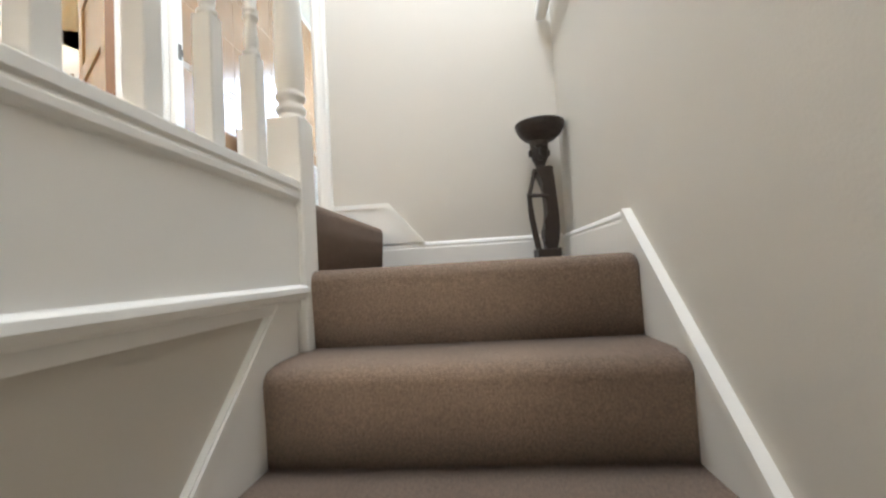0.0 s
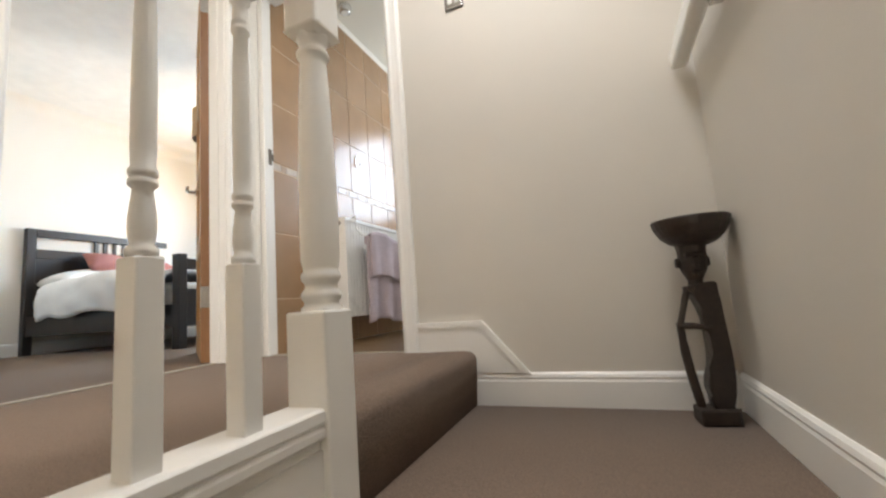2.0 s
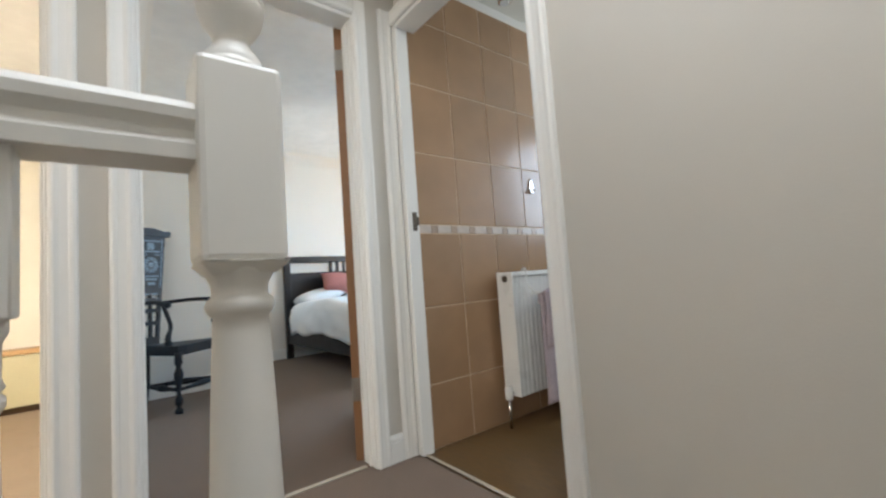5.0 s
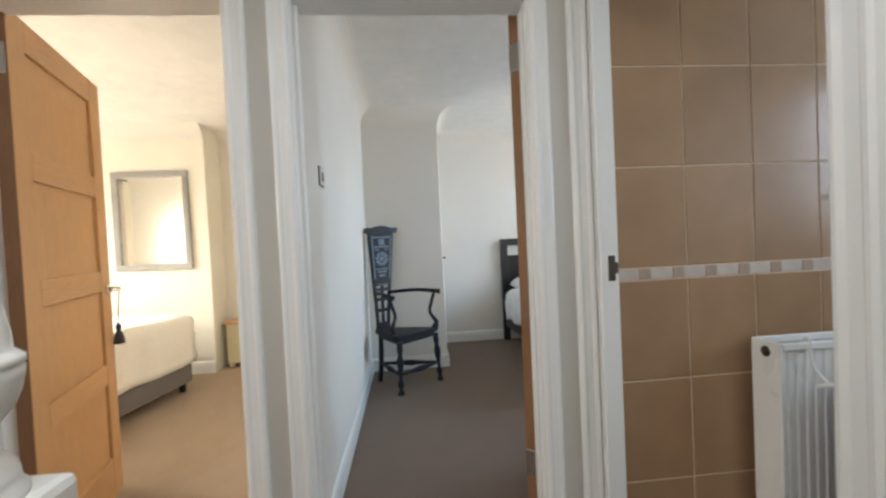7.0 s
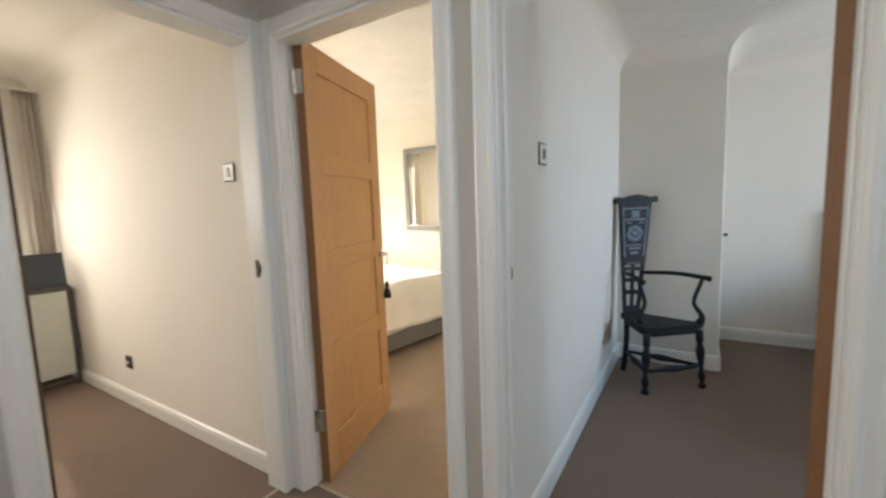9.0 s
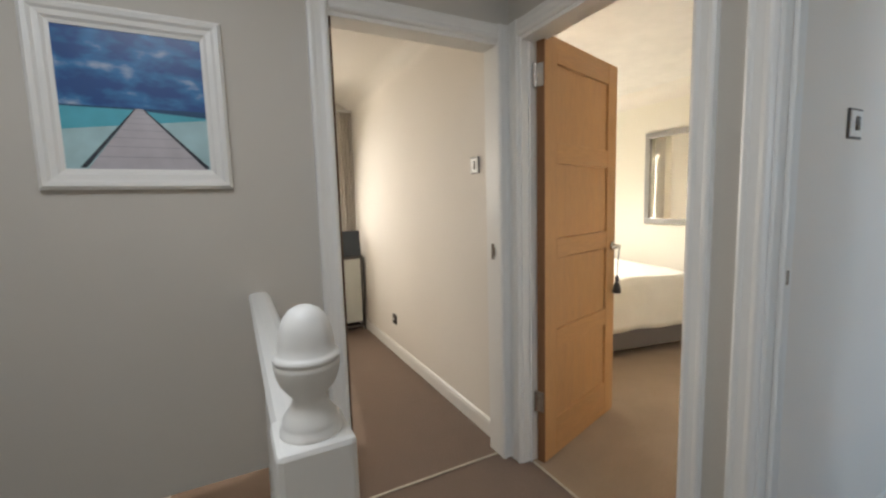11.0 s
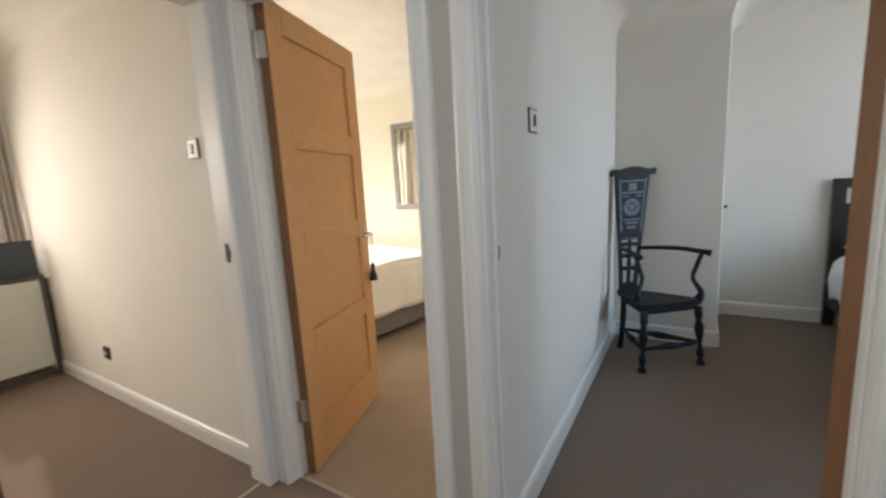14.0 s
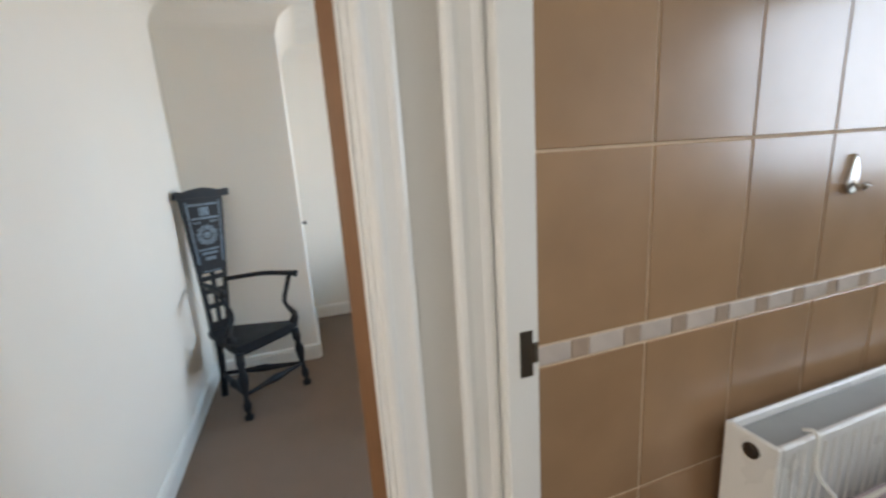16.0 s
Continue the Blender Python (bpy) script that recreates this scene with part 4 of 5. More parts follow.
for k in range(9):
    s = ((k + 1) / 10) ** 2
    w0 = 0.05 + 0.80 * s
    zc = hz - 0.9 * s
    flat([(jx - 0.015 - w0, zc), (jx - 0.015 + w0 * 0.86, zc), (jx - 0.015 + w0 * 0.86, zc + 0.006 + 0.012 * s), (jx - 0.015 - w0, zc + 0.006 + 0.012 * s)], 0.0062, printed("printed_plank_joint", (0.40, 0.38, 0.42)), "print_plank_joint")

# ---- rear bedroom ----
# three-legged carved armchair in the corner by the cupboard
ch = thing("carved_armchair", "black carved three-legged armchair with tall tapering back", "chair")
FL, FR, RE = Vector((-1.703, -0.736, 0)), Vector((-1.975, -0.418, 0)), Vector((-2.050, -0.903, 0))
E_SIDE = Vector((-0.6, 0.8, 0)).normalized()
E_FRONT = Vector((0.8, 0.6, 0)).normalized()
sFL, sFR, sRE = FL.lerp((FL + FR + RE) / 3, 0.10), FR.lerp((FL + FR + RE) / 3, 0.10), RE.lerp((FL + FR + RE) / 3, 0.05)
SEAT_Z = 0.44


def rounded(points, cut=0.18):
    out = []
    n = len(points)
    for k in range(n):
        p, a, b = points[k], points[k - 1], points[(k + 1) % n]
        for s in (0, 0.5, 1):
            q = p.lerp(a, cut * (1 - s)) if s < 0.5 else (p.lerp(b, cut * (2 * s - 1)) if s > 0.5 else p.lerp((a + b) / 2, cut * 0.3))
            out.append((q.x, q.y))
    return out


c3 = (FL + FR + RE) / 3
seat_pts = [v + (v - c3) * 0.06 for v in (FL, FR, RE + E_SIDE * 0.06, RE - E_SIDE * 0.03)]
bm = prism(rounded(seat_pts), 0.034, Matrix.Translation((0, 0, SEAT_Z - 0.036)))
part("seat", bm, M_BLACKWOOD, ch)
bm = prism(rounded([v.lerp(c3, 0.13) for v in seat_pts]), 0.035, Matrix.Translation((0, 0, SEAT_Z - 0.070)))
part("seat_frame", bm, M_BLACKWOOD, ch)


def turned(a, b, radii, name, n=12):
    pts = [a.lerp(b, t) for t, _ in radii]
    return part(name, tube(pts, [r for _, r in radii], n), M_BLACKWOOD, ch, smooth=True)


LEG = [(0, 0.024), (0.05, 0.026), (0.09, 0.014), (0.12, 0.013), (0.15, 0.022), (0.24, 0.023), (0.27, 0.015), (0.34, 0.013), (0.45, 0.018), (0.58, 0.027), (0.66, 0.028), (0.74, 0.018), (0.78, 0.015), (0.82, 0.024), (1.0, 0.024)]
turned(FL, sFL + Vector((0, 0, SEAT_Z - 0.05)), LEG, "leg")
turned(FR, sFR + Vector((0, 0, SEAT_Z - 0.05)), LEG, "leg")
rl = curve_points([RE + Vector((-0.005, -0.012, 0)), RE + Vector((0.010, 0.004, 0.14)), RE + Vector((0.004, 0.01, 0.30)), sRE + Vector((0, 0, SEAT_Z - 0.04))], 6)
part("leg", tube(rl, [0.020] * len(rl), 10), M_BLACKWOOD, ch, smooth=True)
up = Vector((0, 0, 0.15))
mids = [v.lerp(c3, 0.03) + up for v in (FL, FR, RE)]
STR = [(0, 0.011), (0.2, 0.013), (0.35, 0.017), (0.45, 0.022), (0.5, 0.024), (0.55, 0.022), (0.65, 0.017), (0.8, 0.013), (1, 0.011)]
turned(mids[0], mids[1], STR, "stretcher")
turned(mids[1], mids[2], STR, "stretcher")
turned(mids[2], mids[0], STR, "stretcher")
# tall splat: local u across, v up, leaning back a little
base_p = Vector((-2.062, -0.868, SEAT_Z - 0.01))
top_p = Vector((-2.150, -0.862, 1.262))
upv = (top_p - base_p)
LEN = upv.length
upv.normalize()
nrm = E_SIDE.cross(upv).normalized()
if nrm.dot(E_FRONT) < 0:
    nrm = -nrm
plane = Matrix(((E_SIDE.x, upv.x, nrm.x, base_p.x), (E_SIDE.y, upv.y, nrm.y, base_p.y), (E_SIDE.z, upv.z, nrm.z, base_p.z), (0, 0, 0, 1)))


def half(v):
    return 0.060 + (0.128 - 0.060) * (v / LEN) ** 1.15


bm = bmesh.new()


def bar(u0a, u1a, v0, u0b, u1b, v1, d0=-0.011, d1=0.011):
    q = [(u0a, v0), (u1a, v0), (u1b, v1), (u0b, v1)]
    prism(q, d1 - d0, plane @ Matrix.Translation((0, 0, d0)), bm)


# pierced lower part: side bars, a middle bar and cross bars
va, vb = 0.06, 0.36
bar(-half(0), half(0), 0, -half(va), half(va), va)
for s in (-1, 1):
    bar(s * half(va), s * (half(va) - 0.022), va, s * half(vb), s * (half(vb) - 0.022), vb)
bar(-0.009, 0.009, va, -0.009, 0.009, vb)
for v in (0.145, 0.235, 0.315):
    bar(-half(v) + 0.02, half(v) - 0.02, v, -half(v) + 0.02, half(v) - 0.02, v + 0.028)
bar(-half(vb), half(vb), vb, -half(LEN - 0.005), half(LEN - 0.005), LEN - 0.005)
part("splat", bm, M_BLACKWOOD, ch)
bm = bmesh.new()
cv = LEN - 0.25
for k in range(24):
    a = 2 * math.pi * k / 24
    r0, r1 = 0.030, 0.056 + 0.006 * (k % 2)
    q = [(r0 * math.cos(a), cv + r0 * math.sin(a)), (r1 * math.cos(a), cv + r1 * math.sin(a)), (r1 * math.cos(a + 0.2), cv + r1 * math.sin(a + 0.2)), (r0 * math.cos(a + 0.2), cv + r0 * math.sin(a + 0.2))]
    prism(q, 0.005, plane @ Matrix.Translation((0, 0, 0.011)), bm)
lathe_pts = [(0.020 * math.cos(2 * math.pi * k / 14), cv + 0.020 * math.sin(2 * math.pi * k / 14)) for k in range(14)]
prism(lathe_pts, 0.007, plane @ Matrix.Translation((0, 0, 0.011)), bm)
for v, w, h in ((LEN - 0.155, 0.075, 0.012), (LEN - 0.075, 0.085, 0.012), (LEN - 0.135, 0.028, 0.05), (cv - 0.09, 0.062, 0.010), (cv - 0.115, 0.045, 0.014), (cv - 0.15, 0.03, 0.02), (cv - 0.22, 0.05, 0.008)):
    prism([(-w, v), (w, v), (w * 0.96, v + h), (-w * 0.96, v + h)], 0.005, plane @ Matrix.Translation((0, 0, 0.011)), bm)
for s in (-1, 1):
    prism([(s * 0.100, LEN - 0.05), (s * 0.090, LEN - 0.05), (s * 0.066, 0.42), (s * 0.076, 0.42)], 0.005, plane @ Matrix.Translation((0, 0, 0.011)), bm)
    for k in range(3):
        prism([(s * (0.03 + 0.014 * k), cv + 0.07), (s * (0.037 + 0.014 * k), cv + 0.07), (s * (0.037 + 0.014 * k), cv + 0.085), (s * (0.03 + 0.014 * k), cv + 0.085)], 0.006, plane @ Matrix.Translation((0, 0, 0.011)), bm)
part("carved_rosette", bm, M_CARVING, ch, "grey-blue carved rosette and borders, highlights painted in")
crest = [(-0.150, -0.030), (0.160, -0.030), (0.165, 0.004), (0.150, 0.016), (0.115, 0.010), (0.085, 0.014), (0.05, 0.024), (0.0, 0.030), (-0.05, 0.024), (-0.085, 0.014), (-0.115, 0.010), (-0.135, 0.016), (-0.148, 0.004)]
part("crest_rail", prism([(u, v + LEN) for u, v in crest], 0.040, plane @ Matrix.Translation((0, 0, -0.018))), M_BLACKWOOD, ch)
ARM_Z = 0.728
for s, foot in ((1, sFR), (-1, sFL)):
    root = base_p + upv * 0.30 + E_SIDE * (0.062 * s)
    root.z = ARM_Z
    tip = foot + Vector((0, 0, ARM_Z)) + (foot - c3) * 0.10
    if s > 0:
        tip = Vector((-2.055, -0.435, ARM_Z))
    else:
        tip = Vector((-1.86, -0.80, ARM_Z - 0.005))
    mid = root.lerp(tip, 0.55) + Vector((0, 0, 0.012)) + E_SIDE * (0.012 * s)
    pts = curve_points([root, mid, tip, tip + (tip - mid).normalized() * 0.05 + Vector((0, 0, -0.004))], 6)
    part("arm", tube(pts, [0.014 + 0.010 * (i / len(pts)) ** 3 for i in range(len(pts))], 10), M_BLACKWOOD, ch, smooth=True)
    base = (foot if s > 0 else foot.lerp(RE, 0.25)) + Vector((0, 0, SEAT_Z - 0.004))
    tip2 = tip + Vector((0, 0, -0.01))
    out = (base - c3)
    out.z = 0
    out.normalize()
    pts = curve_points([base, base + out * 0.012 + Vector((0, 0, 0.05)), base.lerp(tip2, 0.45) - out * 0.040, base.lerp(tip2, 0.75) - out * 0.022, tip2], 6)
    part("arm_support", tube(pts, [0.028 - 0.014 * min(1, i / 10) for i in range(len(pts))], 10), M_BLACKWOOD, ch, smooth=True)

# bed with dark slatted headboard
bed = thing("double_bed", "dark wooden double bed with slatted headboard, made up in white", "bed")
bed.matrix_world = pose(-3.135, 0.395, 0, 0, 0, 3.0)
BW, BL = 1.46, 1.86
for y in (0.0, BW - 0.07):
    part("head_post", slab(-0.02, y, 0, 0.035, y + 0.07, 1.125, 0.004), M_DARKBED, bed)
part("top_rail", slab(-0.018, 0.07, 1.055, 0.033, BW - 0.07, 1.125, 0.004), M_DARKBED, bed)
part("mid_rail", slab(-0.014, 0.07, 0.855, 0.030, BW - 0.07, 0.940, 0.003), M_DARKBED, bed)
part("head_panel", slab(-0.008, 0.07, 0.30, 0.024, BW - 0.07, 0.855, 0.003), M_DARKBED, bed)
for k in range(5):
    yy = 0.55 + k * 0.085
    part("slat", slab(-0.004, yy, 0.94, 0.016, yy + 0.035, 1.055, 0.002), M_DARKBED, bed)
for y in (0.0, BW - 0.07):
    part("foot_post", slab(BL - 0.075, y + 0.002, 0, BL, y + 0.07, 0.700, 0.004), M_DARKBED, bed)
part("foot_rail", slab(BL - 0.062, 0.07, 0.590, BL - 0.012, BW - 0.07, 0.668, 0.004), M_DARKBED, bed)
part("foot_panel", slab(BL - 0.05, 0.07, 0.16, BL - 0.024, BW - 0.07, 0.440, 0.003), M_DARKBED, bed)
for y in (0.015, BW - 0.045):
    part("side_rail", slab(0.03, y, 0.16, BL - 0.07, y + 0.03, 0.33, 0.003), M_DARKBED, bed)
part("slat_base", slab(0.03, 0.045, 0.17, BL - 0.07, BW - 0.045, 0.20), M_DARKBED, bed)
part("mattress", slab(0.04, 0.05, 0.26, BL - 0.09, BW - 0.05, 0.50, 0.05, seg=3), M_LINEN, bed)


def draped(w, l, nx, ny, f):
    """A cloth sheet over a grid; f gives (x, y, z)."""
    bm = bmesh.new()
    g = [[bm.verts.new(f(i / nx * l, j / ny * w, i / nx, j / ny)) for j in range(ny + 1)] for i in range(nx + 1)]
    for i in range(nx):
        for j in range(ny):
            bm.faces.new((g[i][j], g[i + 1][j], g[i + 1][j + 1], g[i][j + 1]))
    return bm


def duvet_f(x, y, a, b):
    n1 = noise.noise(Vector((x * 3.1, y * 3.1, 0.3))) * 0.022 + noise.noise(Vector((x * 8, y * 8, 2.0))) * 0.008
    over = 0.30
    t = b * (BW + 2 * over)
    zt = 0.60 + 0.045 * math.sin(math.pi * min(1, a * 1.15)) + n1
    if t < over:
        s = (over - t) / over
        yy = -0.045 - 0.02 * math.sin(s * 3.0) + 0.025 * noise.noise(Vector((x * 6, s * 2, 5.0)))
        zz = zt - 0.05 - s * (0.27 + 0.03 * noise.noise(Vector((x * 4, 1.0, 7.0))))
    elif t > over + BW:
        s = (t - over - BW) / over
        yy = BW + 0.045 + 0.02 * math.sin(s * 3.0)
        zz = zt - 0.05 - s * 0.27
    else:
        yy = t - over
        e = min(yy, BW - yy)
        yy = yy - 0.045 * math.cos(min(1, max(0, yy / BW)) * math.pi)
        zz = zt - 0.05 * max(0, 1 - e / 0.09) ** 2
    return (0.30 + x, yy, zz)


dv = part("duvet", draped(1, BL - 0.42, 40, 56, duvet_f), M_LINEN, None, smooth=True)
dv.matrix_world = bed.matrix_world.copy()
tagged(dv, "rumpled white duvet spread over the dark bed", "duvet")
sol = dv.modifiers.new("thick", "SOLIDIFY")
sol.thickness, sol.offset = 0.03, -1


def cushion(name, size, depth, mat, m, label, cat):
    bm = bmesh.new()
    n = 12
    rows = {}
    for s in (1, -1):
        for i in range(n + 1):
            for j in range(n + 1):
                u, v = 2 * i / n - 1, 2 * j / n - 1
                e = max(0.0, (1 - u * u) * (1 - v * v)) ** 0.42
                pin = 1 - 0.07 * (1 - abs(u) ** 3) * abs(v) ** 2 - 0.07 * (1 - abs(v) ** 3) * abs(u) ** 2
                edge = i in (0, n) or j in (0, n)
                key = (i, j, 0 if edge else s)
                if key not in rows:
                    wob = 0.05 * noise.noise(Vector((u * 2, v * 2, s + depth * 9)))
                    rows[key] = bm.verts.new((u * size * pin, s * depth * e * (1 + wob) if not edge else 0, v * size * pin))
        for i in range(n):
            for j in range(n):
                q = []
                for a, b in ((i, j), (i + 1, j), (i + 1, j + 1), (i, j + 1)):
                    q.append(rows[(a, b, 0 if a in (0, n) or b in (0, n) else s)])
                bm.faces.new(q if s > 0 else q[::-1])
    ob = part(name, bm, mat, None, smooth=True)
    ob.matrix_world = bed.matrix_world @ m
    return tagged(ob, label, cat)


cushion("cushion", 0.20, 0.085, M_PINK, Matrix.Translation((0.27, 0.54, 0.80)) @ Matrix.Rotation(radians(-62), 4, "Y") @ Matrix.Rotation(radians(90), 4, "Z") @ Matrix.Rotation(radians(18), 4, "Y"), "dusty pink square cushion against the headboard", "cushion")
cushion("cushion", 0.20, 0.085, M_PINK, Matrix.Translation((0.25, 0.95, 0.80)) @ Matrix.Rotation(radians(-62), 4, "Y") @ Matrix.Rotation(radians(90), 4, "Z") @ Matrix.Rotation(radians(-40), 4, "Y"), "dusty pink cushion tipped on its corner", "cushion")
for yy in (0.30, 0.78, 1.18):
    ob = cushion("pillow", 0.24, 0.085, M_LINEN, Matrix.Translation((0.20, yy, 0.655)) @ Matrix.Rotation(radians(-80), 4, "X") @ Matrix.Rotation(radians(3), 4, "Y"), "white cotton pillow at the head of the bed", "pillow")

# knob of the built-in cupboard, pendant lamp
kb = thing("cupboard_knob", "small dark knob on the built-in cupboard", "knob", (-2.48, -0.32, 0.98))
b = part("knob", lathe([(0.007, 0), (0.006, 0.012), (0.013, 0.020), (0.014, 0.028), (0.008, 0.034)], 0, 0, 12), M_BRONZE, kb, smooth=True)
b.matrix_local = Matrix.Rotation(-math.pi / 2, 4, "X")
lamp = thing("pendant_lamp", "cream drum lampshade hanging from the bedroom ceiling", "lamp", (-1.48, 0.95, 0))
bm = lathe([(0.165, 1.77), (0.165, 2.03), (0.162, 2.03), (0.162, 1.77)], 0, 0, 32)
part("shade", bm, M_SHADE, lamp, smooth=False)
part("cord", lathe([(0.004, 1.97), (0.004, TOP)], 0, 0, 8), M_PLASTIC, lamp)
part("rose", lathe([(0.04, TOP - 0.025), (0.045, TOP - 0.01), (0.045, TOP - 0.001)], 0, 0, 16), M_PLASTIC, lamp)

# ---- front bedroom ----
mir = thing("wall_mirror", "rectangular wall mirror in a silver grey frame", "mirror", (-2.655, -2.97, 1.45))
MW, MH, MF = 0.335, 0.455, 0.055
for a in ((-MW, -MH, MW, -MH + MF), (-MW, MH - MF, MW, MH), (-MW, -MH + MF, -MW + MF, MH - MF), (MW - MF, -MH + MF, MW, MH - MF)):
    part("frame", slab(0, a[0], a[1], 0.030, a[2], a[3], 0.006, seg=2), M_SILVER, mir)
part("glass", slab(0.004, -MW + MF, -MH + MF, 0.012, MW - MF, MH - MF), M_MIRROR, mir)

fb = thing("divan_bed", "divan bed with grey cloth base and cream bedspread", "bed")
fb.matrix_world = Matrix.Translation((-2.20, -2.47, 0)) @ Matrix.Rotation(radians(-9.3), 4, "Z")
FW, FLN = 1.38, 1.9
part("base", slab(0, -FLN, 0.075, FW, 0, 0.33, 0.012, seg=2), M_GREYCLOTH, fb)
part("mattress", slab(0.01, -FLN, 0.33, FW - 0.01, -0.01, 0.60, 0.05, seg=3), M_LINEN, fb)
for x, y in ((0.05, -0.06), (FW - 0.05, -0.06), (0.05, -FLN + 0.06), (FW - 0.05, -FLN + 0.06)):
    part("leg", lathe([(0.024, 0), (0.030, 0.075)], x, y, 14), M_BLACK, fb)


def spread_f(x, y, a, b):
    over = 0.42
    n1 = noise.noise(Vector((a * 7, b * 7, 1.3))) * 0.012
    t = b * (FW + 2 * over)
    s_end = a * (FLN + over)
    zt = 0.625 + n1
    yy = -FLN + min(s_end, FLN)
    zz = zt
    if s_end > FLN:
        d = s_end - FLN
        zz = zt - d * 0.93
        yy = 0.015 + 0.015 * noise.noise(Vector((b * 12, 0, 4)))
    if t < over:
        xx = -0.015 + 0.015 * noise.noise(Vector((a * 12, 0, 8)))
        zz = min(zz, zt - (over - t) * 0.93)
    elif t > over + FW:
        xx = FW + 0.015
        zz = min(zz, zt - (t - over - FW) * 0.93)
    else:
        xx = t - over
    zz = max(zz, 0.225 + 0.02 * noise.noise(Vector((a * 9, b * 9, 3))))
    return (xx, yy, zz)


sp = part("bedspread", draped(1, 1, 44, 44, spread_f), M_COVER, None, smooth=True)
sp.matrix_world = fb.matrix_world.copy()
tagged(sp, "cream bedspread draped over the divan bed", "bedspread")
sol = sp.modifiers.new("thick", "SOLIDIFY")
sol.thickness, sol.offset = 0.012, 1

chest = thing("blanket_chest", "low cream painted chest with a pine top in the alcove", "chest", (-2.76, -1.83, 0))
part("body", slab(-0.18, -0.60, 0.045, 0.0, 0.60, 0.425, 0.006), M_CREAMCHEST, chest)
part("top", slab(-0.19, -0.62, 0.425, 0.015, 0.62, 0.46, 0.008, seg=2), M_PINE, chest)
# dark brown filler: the shade of the gap below the chest as colour
part("plinth", slab(-0.17, -0.55, 0.0, -0.03, 0.55, 0.045), M_EDGE_GAP, chest)
for y in (-0.57, 0.57):
    part("foot", lathe([(0.022, 0), (0.03, 0.03), (0.028, 0.046)], -0.03, y, 12), M_CREAMCHEST, chest, smooth=True)

# ---- box room ----
desk = thing("desk", "white desk with grey metal frame against the window wall", "desk", (0.03, -4.50, 0))
part("desk_top", slab(0, -0.30, 0.735, 0.95, 0.01, 0.765, 0.004), M_GREYMETAL, desk)
for x in (0.0, 0.33):
    part("frame_leg", slab(x, -0.012, 0, x + 0.022, 0.010, 0.735, 0.003), M_GREYMETAL, desk)
part("side_panel", slab(0.022, -0.30, 0.10, 0.036, -0.01, 0.735), M_DESKWHITE, desk)
part("drawer_front", slab(0.026, -0.006, 0.085, 0.328, 0.006, 0.728, 0.004), M_DESKWHITE, desk)
part("foot_rail", slab(0.022, -0.008, 0.030, 0.33, 0.006, 0.052, 0.003), M_GREYMETAL, desk)
lp = thing("laptop", "open dark laptop standing on the desk", "laptop", (0.22, -4.56, 0.766))
part("base", slab(-0.17, -0.10, 0.0, 0.17, 0.10, 0.016, 0.004), M_LAPTOP, lp)
b = part("screen", slab(-0.17, -0.006, 0.0, 0.17, 0.006, 0.235, 0.004), M_LAPTOP, lp)
b.matrix_local = Matrix.Translation((0, 0.085, 0.016)) @ Matrix.Rotation(radians(8), 4, "X")
ms = thing("computer_mouse", "pale computer mouse on the desk", "mouse", (0.36, -4.535, 0.766))
part("shell", lathe([(0.028, 0), (0.029, 0.012), (0.022, 0.024), (0.008, 0.030)], 0, 0, 16), M_PLASTIC, ms, smooth=True)


def curtain(name, x0, x1, y, z0, z1, folds, depth, label):
    def f(x, w, a, b):
        return (x0 + (x1 - x0) * b, y + depth * math.sin(b * folds * 2 * math.pi) * (0.6 + 0.4 * a) + 0.012 * noise.noise(Vector((b * 9, a * 3, 0))), z1 + (z0 - z1) * a)
    c = part(name, draped(1, 1, 10, folds * 14, f), M_CURTAIN, None, smooth=True)
    sd = c.modifiers.new("thick", "SOLIDIFY")
    sd.thickness = 0.003
    return tagged(c, label, "curtain")


curtain("curtain", 0.025, 0.16, -4.70, 0.90, 2.20, 4, 0.018, "beige curtain gathered beside the box room window")
curtain("curtain", 1.25, 1.40, -4.70, 0.90, 2.20, 4, 0.018, "beige curtain gathered beside the box room window")
pole = thing("curtain_pole", "slim curtain pole over the box room window", "curtain pole", (0, 0, 0))
part("pole", tube([(0.012, -4.70, 2.215), (1.45, -4.70, 2.215)], 0.012, 12), M_GLOSS, pole)
curtain("curtain", -2.5, -2.25, -4.66, 0.80, 2.20, 5, 0.025, "beige curtain gathered beside the bedroom window")
curtain("curtain", -0.62, -0.38, -4.66, 0.80, 2.20, 5, 0.025, "beige curtain gathered beside the bedroom window")
pole = thing("curtain_pole", "slim curtain pole over the bedroom window", "curtain pole", (0, 0, 0))
part("pole", tube([(-2.6, -4.66, 2.215), (-0.3, -4.66, 2.215)], 0.012, 12), M_GREYMETAL, pole)

# ---- bathroom ----
XT = 0.020
rad = thing("radiator", "white double panel radiator on the tiled wall", "radiator", (XT, 0.522, 0))
RL = 1.1
part("end_panel", slab(0.040, 0.0, 0.150, 0.150, 0.012, 0.770, 0.003), M_RADIATOR, rad)
part("end_panel", slab(0.040, RL - 0.012, 0.150, 0.150, RL, 0.770, 0.003), M_RADIATOR, rad)
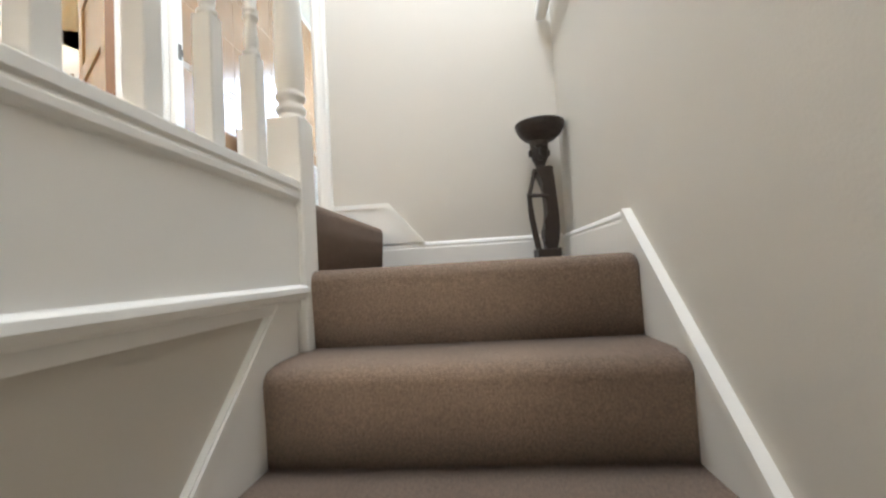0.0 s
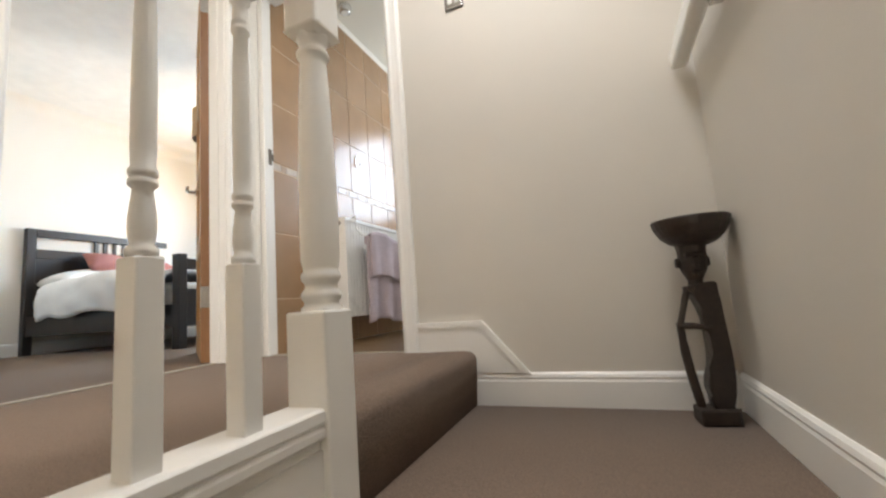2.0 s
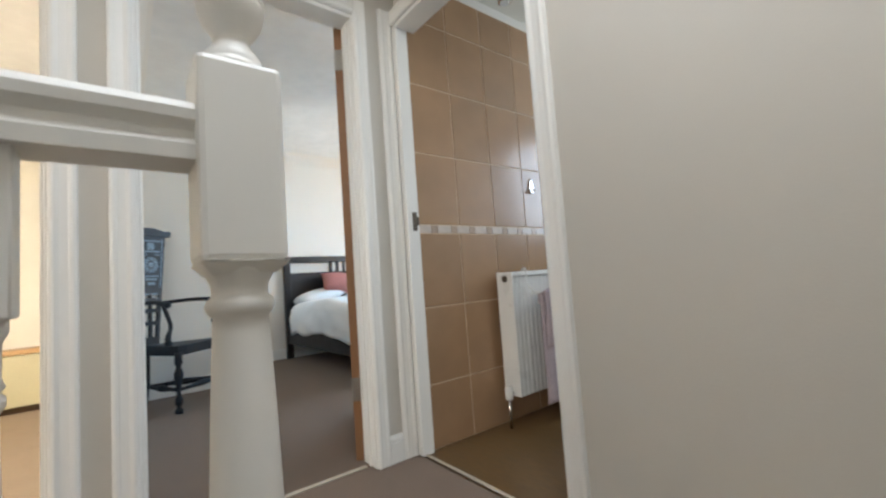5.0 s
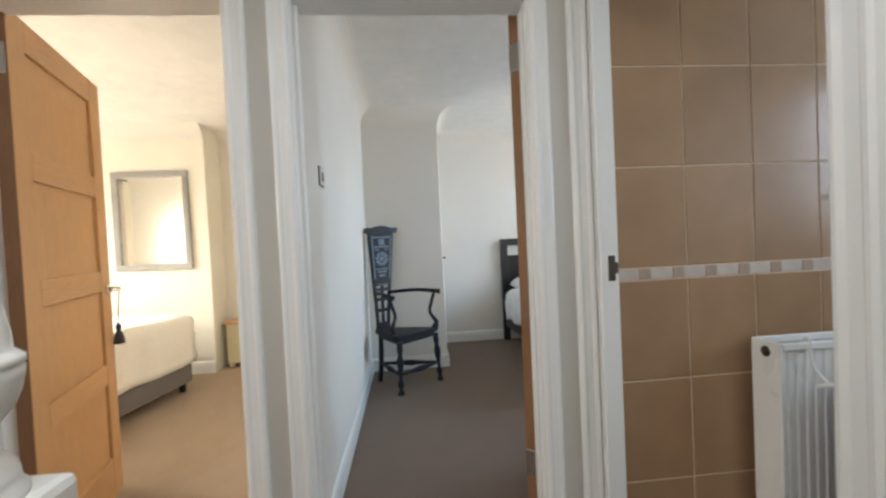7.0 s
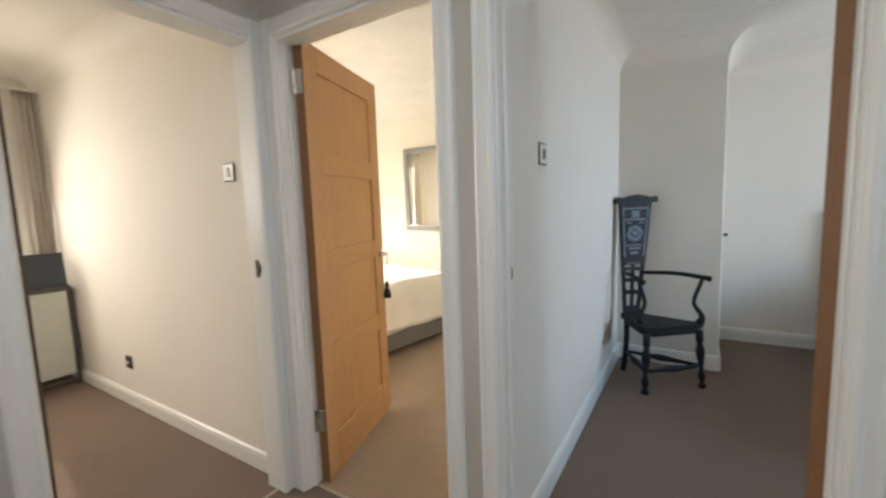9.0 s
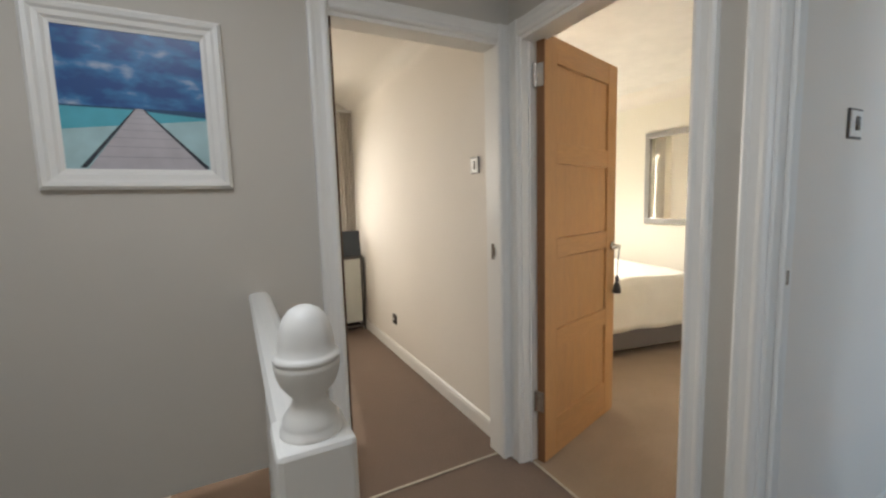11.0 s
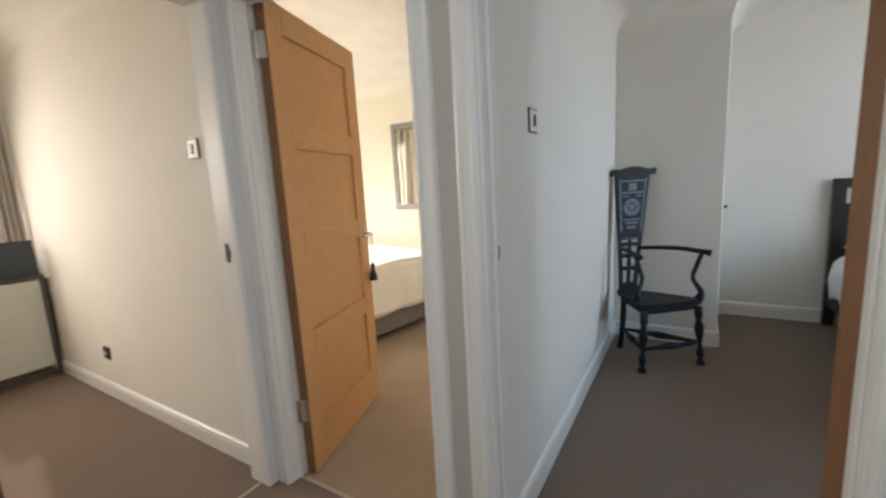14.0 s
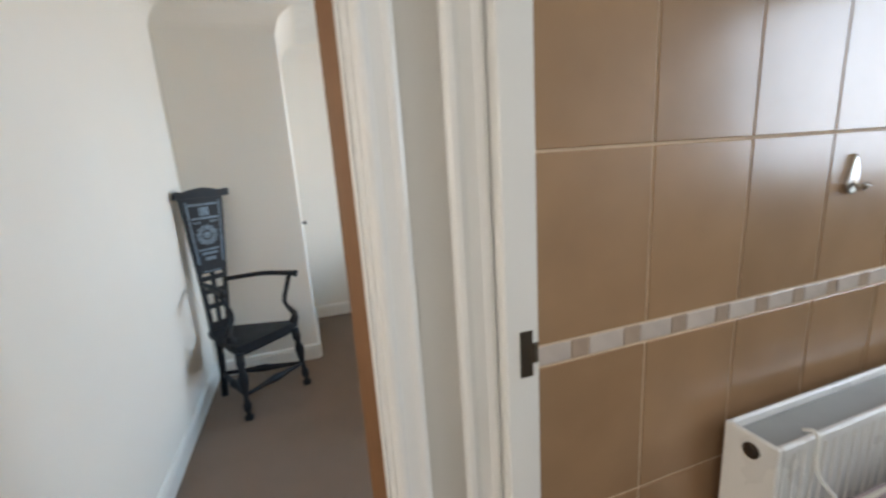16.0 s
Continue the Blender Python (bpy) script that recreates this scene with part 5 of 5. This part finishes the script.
for x in (0.040, 0.138):
    bm = bmesh.new()
    prof = []
    n = 33
    for k in range(n + 1):
        y0 = 0.014 + (RL - 0.028) * k / n
        w = (RL - 0.028) / n
        if k < n:
            prof += [(y0, 0.0), (y0 + w * 0.55, 0.0), (y0 + w * 0.65, 0.004), (y0 + w * 0.9, 0.004)]
    prof.append((RL - 0.014, 0.0))
    a = [bm.verts.new((x + d, y, 0.15)) for y, d in prof]
    c = [bm.verts.new((x + d, y, 0.755)) for y, d in prof]
    for k in range(len(prof) - 1):
        bm.faces.new((a[k], a[k + 1], c[k + 1], c[k]))
    part("panel", bm, M_RADIATOR, rad)
part("top_grille", slab(0.052, 0.012, 0.742, 0.136, RL - 0.012, 0.748), M_TRAY, rad)
part("top_edge", slab(0.136, 0.012, 0.745, 0.150, RL - 0.012, 0.770, 0.004), M_RADIATOR, rad)
part("top_edge", slab(0.040, 0.012, 0.745, 0.052, RL - 0.012, 0.770, 0.004), M_RADIATOR, rad)
b = part("air_vent", lathe([(0.017, 0), (0.017, 0.004), (0.010, 0.005), (0.010, 0.009)], 0, 0, 14), M_BRONZE, rad, "dark round air vent plug")
b.matrix_local = Matrix.Translation((0.100, 0.0, 0.736)) @ Matrix.Rotation(math.pi / 2, 4, "X")
vt = part("valve", lathe([(0.018, 0.14), (0.020, 0.15), (0.020, 0.195), (0.015, 0.205)], 0.095, -0.030, 14), M_PLASTIC, rad, smooth=True)
part("valve_pipe", lathe([(0.008, 0.0), (0.008, 0.145)], 0.095, -0.030, 10), M_CHROME, rad, smooth=True)
part("valve_tail", tube([(0.095, -0.03, 0.165), (0.095, 0.012, 0.165)], 0.010, 10), M_CHROME, rad)
part("bracket", slab(0.0, 0.2, 0.25, 0.042, 0.24, 0.7), M_RADIATOR, rad)
part("bracket", slab(0.0, RL - 0.24, 0.25, 0.042, RL - 0.2, 0.7), M_RADIATOR, rad)
tr = thing("radiator_towel_rail", "thin white wire towel rail hooked over the radiator", "towel rail", (XT, 0.522, 0))
for y in (0.10, 0.85):
    part("hook_wire", tube(curve_points([(0.13, y, 0.775), (0.155, y, 0.78), (0.165, y, 0.70), (0.215, y, 0.655)], 5), 0.004, 8), M_PLASTIC, tr, smooth=True)
part("rail", tube([(0.215, 0.06, 0.655), (0.215, 0.90, 0.655)], 0.006, 8), M_PLASTIC, tr, smooth=True)


def towel_f(x, y, a, b):
    w = 0.014 * math.sin(b * 21) * (0.3 + a) + 0.010 * noise.noise(Vector((b * 6, a * 3, 1)))
    if a < 0.08:
        return (XT + 0.205, 0.522 + 0.12 + 0.62 * b, 0.60 + a / 0.08 * 0.062)
    s = (a - 0.08) / 0.92
    return (XT + 0.222 + 0.012 * (1 - s) + w, 0.522 + 0.11 + 0.64 * b, 0.662 - 0.56 * s + 0.02 * math.sin(b * 7))


tw = part("towel", draped(1, 1, 26, 40, towel_f), M_TOWEL, None, smooth=True)
tagged(tw, "lilac towel hanging on the radiator rail", "towel")
sd = tw.modifiers.new("thick", "SOLIDIFY")
sd.thickness = 0.006


def towel2_f(x, y, a, b):
    p = towel_f(x, y, a * 0.55, b)
    return (p[0] + 0.012, 0.522 + 0.125 + 0.60 * b, p[2] + 0.004)


tw = part("towel", draped(1, 1, 20, 40, towel2_f), M_TOWEL, None, smooth=True)
tagged(tw, "small lilac towel folded over a larger one", "towel")
sd = tw.modifiers.new("thick", "SOLIDIFY")
sd.thickness = 0.005
hk = thing("towel_hook", "chrome teardrop hook on the tiled wall", "hook", (XT + 0.003, 0.905, 1.265))
drop = [(0.021 * math.cos(a), 0.021 * math.sin(a) - 0.018) for a in [math.pi * (1.10 + 0.8 * k / 10) for k in range(11)]]
drop = [(0.0215, -0.016)] + [(0.0, 0.052)] + [(-0.0215, -0.016)] + drop
drop[1:2] = [(0.012, 0.018), (0.005, 0.046), (0.0, 0.052), (-0.005, 0.046), (-0.012, 0.018)]
bm = prism(drop, 0.010, Matrix(((0, 0, 1, 0), (1, 0, 0, 0), (0, 1, 0, 0), (0, 0, 0, 1))))
es = [e for e in bm.edges if e.verts[0].co.x > 0.009 and e.verts[1].co.x > 0.009]
bmesh.ops.bevel(bm, geom=es, offset=0.004, segments=3, affect="EDGES", profile=0.5)
part("back_plate", bm, M_CHROME, hk)
part("peg", tube(curve_points([(0.008, 0, -0.006), (0.016, 0, -0.018), (0.026, 0, -0.024), (0.034, 0, -0.014)], 5), [0.004] * 6 + [0.007] * 10, 10), M_CHROME, hk, smooth=True)

spot = thing("ceiling_spotlight", "small brushed steel spotlight on the bathroom ceiling", "spotlight", (0.135, 0.685, TOP))
part("rim", lathe([(0.030, -0.050), (0.038, -0.046), (0.040, -0.012), (0.044, -0.008), (0.044, -0.0005)], 0, 0, 20), M_CHROME, spot, smooth=True)
part("lens", lathe([(0.026, -0.053), (0.027, -0.050)], 0, 0, 18), M_PLASTIC, spot)

# wall tiles with recessed grout, border strip
structure("wall_bathroom_tiled", slab(0.010, 0.066, -0.19, XT, 2.4, 2.26), M_GROUT, "cream grout bed of the tiled bathroom wall")
tiled = bpy.data.objects["wall_bathroom_tiled"]
TWD, G = 0.2525, 0.0028
meshes = {}


def tile(y0, y1, z0, z1, mat, name):
    key = (round(y1 - y0, 4), round(z1 - z0, 4), mat.name)
    if key not in meshes:
        bm = bmesh.new()
        w, h, d, bv = (y1 - y0) / 2, (z1 - z0) / 2, 0.0024, 0.0015
        a = [bm.verts.new((0, sy * w, sz * h)) for sy, sz in corners]
        b1 = [bm.verts.new((d - 0.0008, sy * w, sz * h)) for sy, sz in corners]
        c = [bm.verts.new((d, sy * (w - bv), sz * (h - bv))) for sy, sz in corners]
        for q, r in ((a, b1), (b1, c)):
            for k in range(4):
                bm.faces.new((q[k], q[(k + 1) % 4], r[(k + 1) % 4], r[k]))
        bm.faces.new(c)
        me = mesh_of(bm, name)
        me.materials.append(mat)
        meshes[key] = me
    ob = new(name, meshes[key])
    ob.location = (XT, (y0 + y1) / 2, (z0 + z1) / 2)
    ob.parent = tiled


rows_z = [(-0.008, 0.280), (0.280, 0.632), (0.632, 0.980), (1.022, 1.368), (1.368, 1.710), (1.710, 2.045), (2.045, 2.258)]
ys = [0.068] + [0.329 - TWD + TWD * k for k in range(1, 9)] + [2.34]
for z0, z1 in rows_z:
    for y0, y1 in zip(ys, ys[1:]):
        tile(y0 + G, y1 - G, z0 + G, z1 - G, M_TILE, "tile")
y = 0.070
k = 0
while y < 2.3:
    w = 0.082 if k % 2 == 0 else 0.040
    tile(y + 0.001, y + w - 0.001, 0.980 + G, 1.022 - G, M_TILE_PALE if k % 2 == 0 else M_TILE_DARK, "border_tile")
    y += w
    k += 1
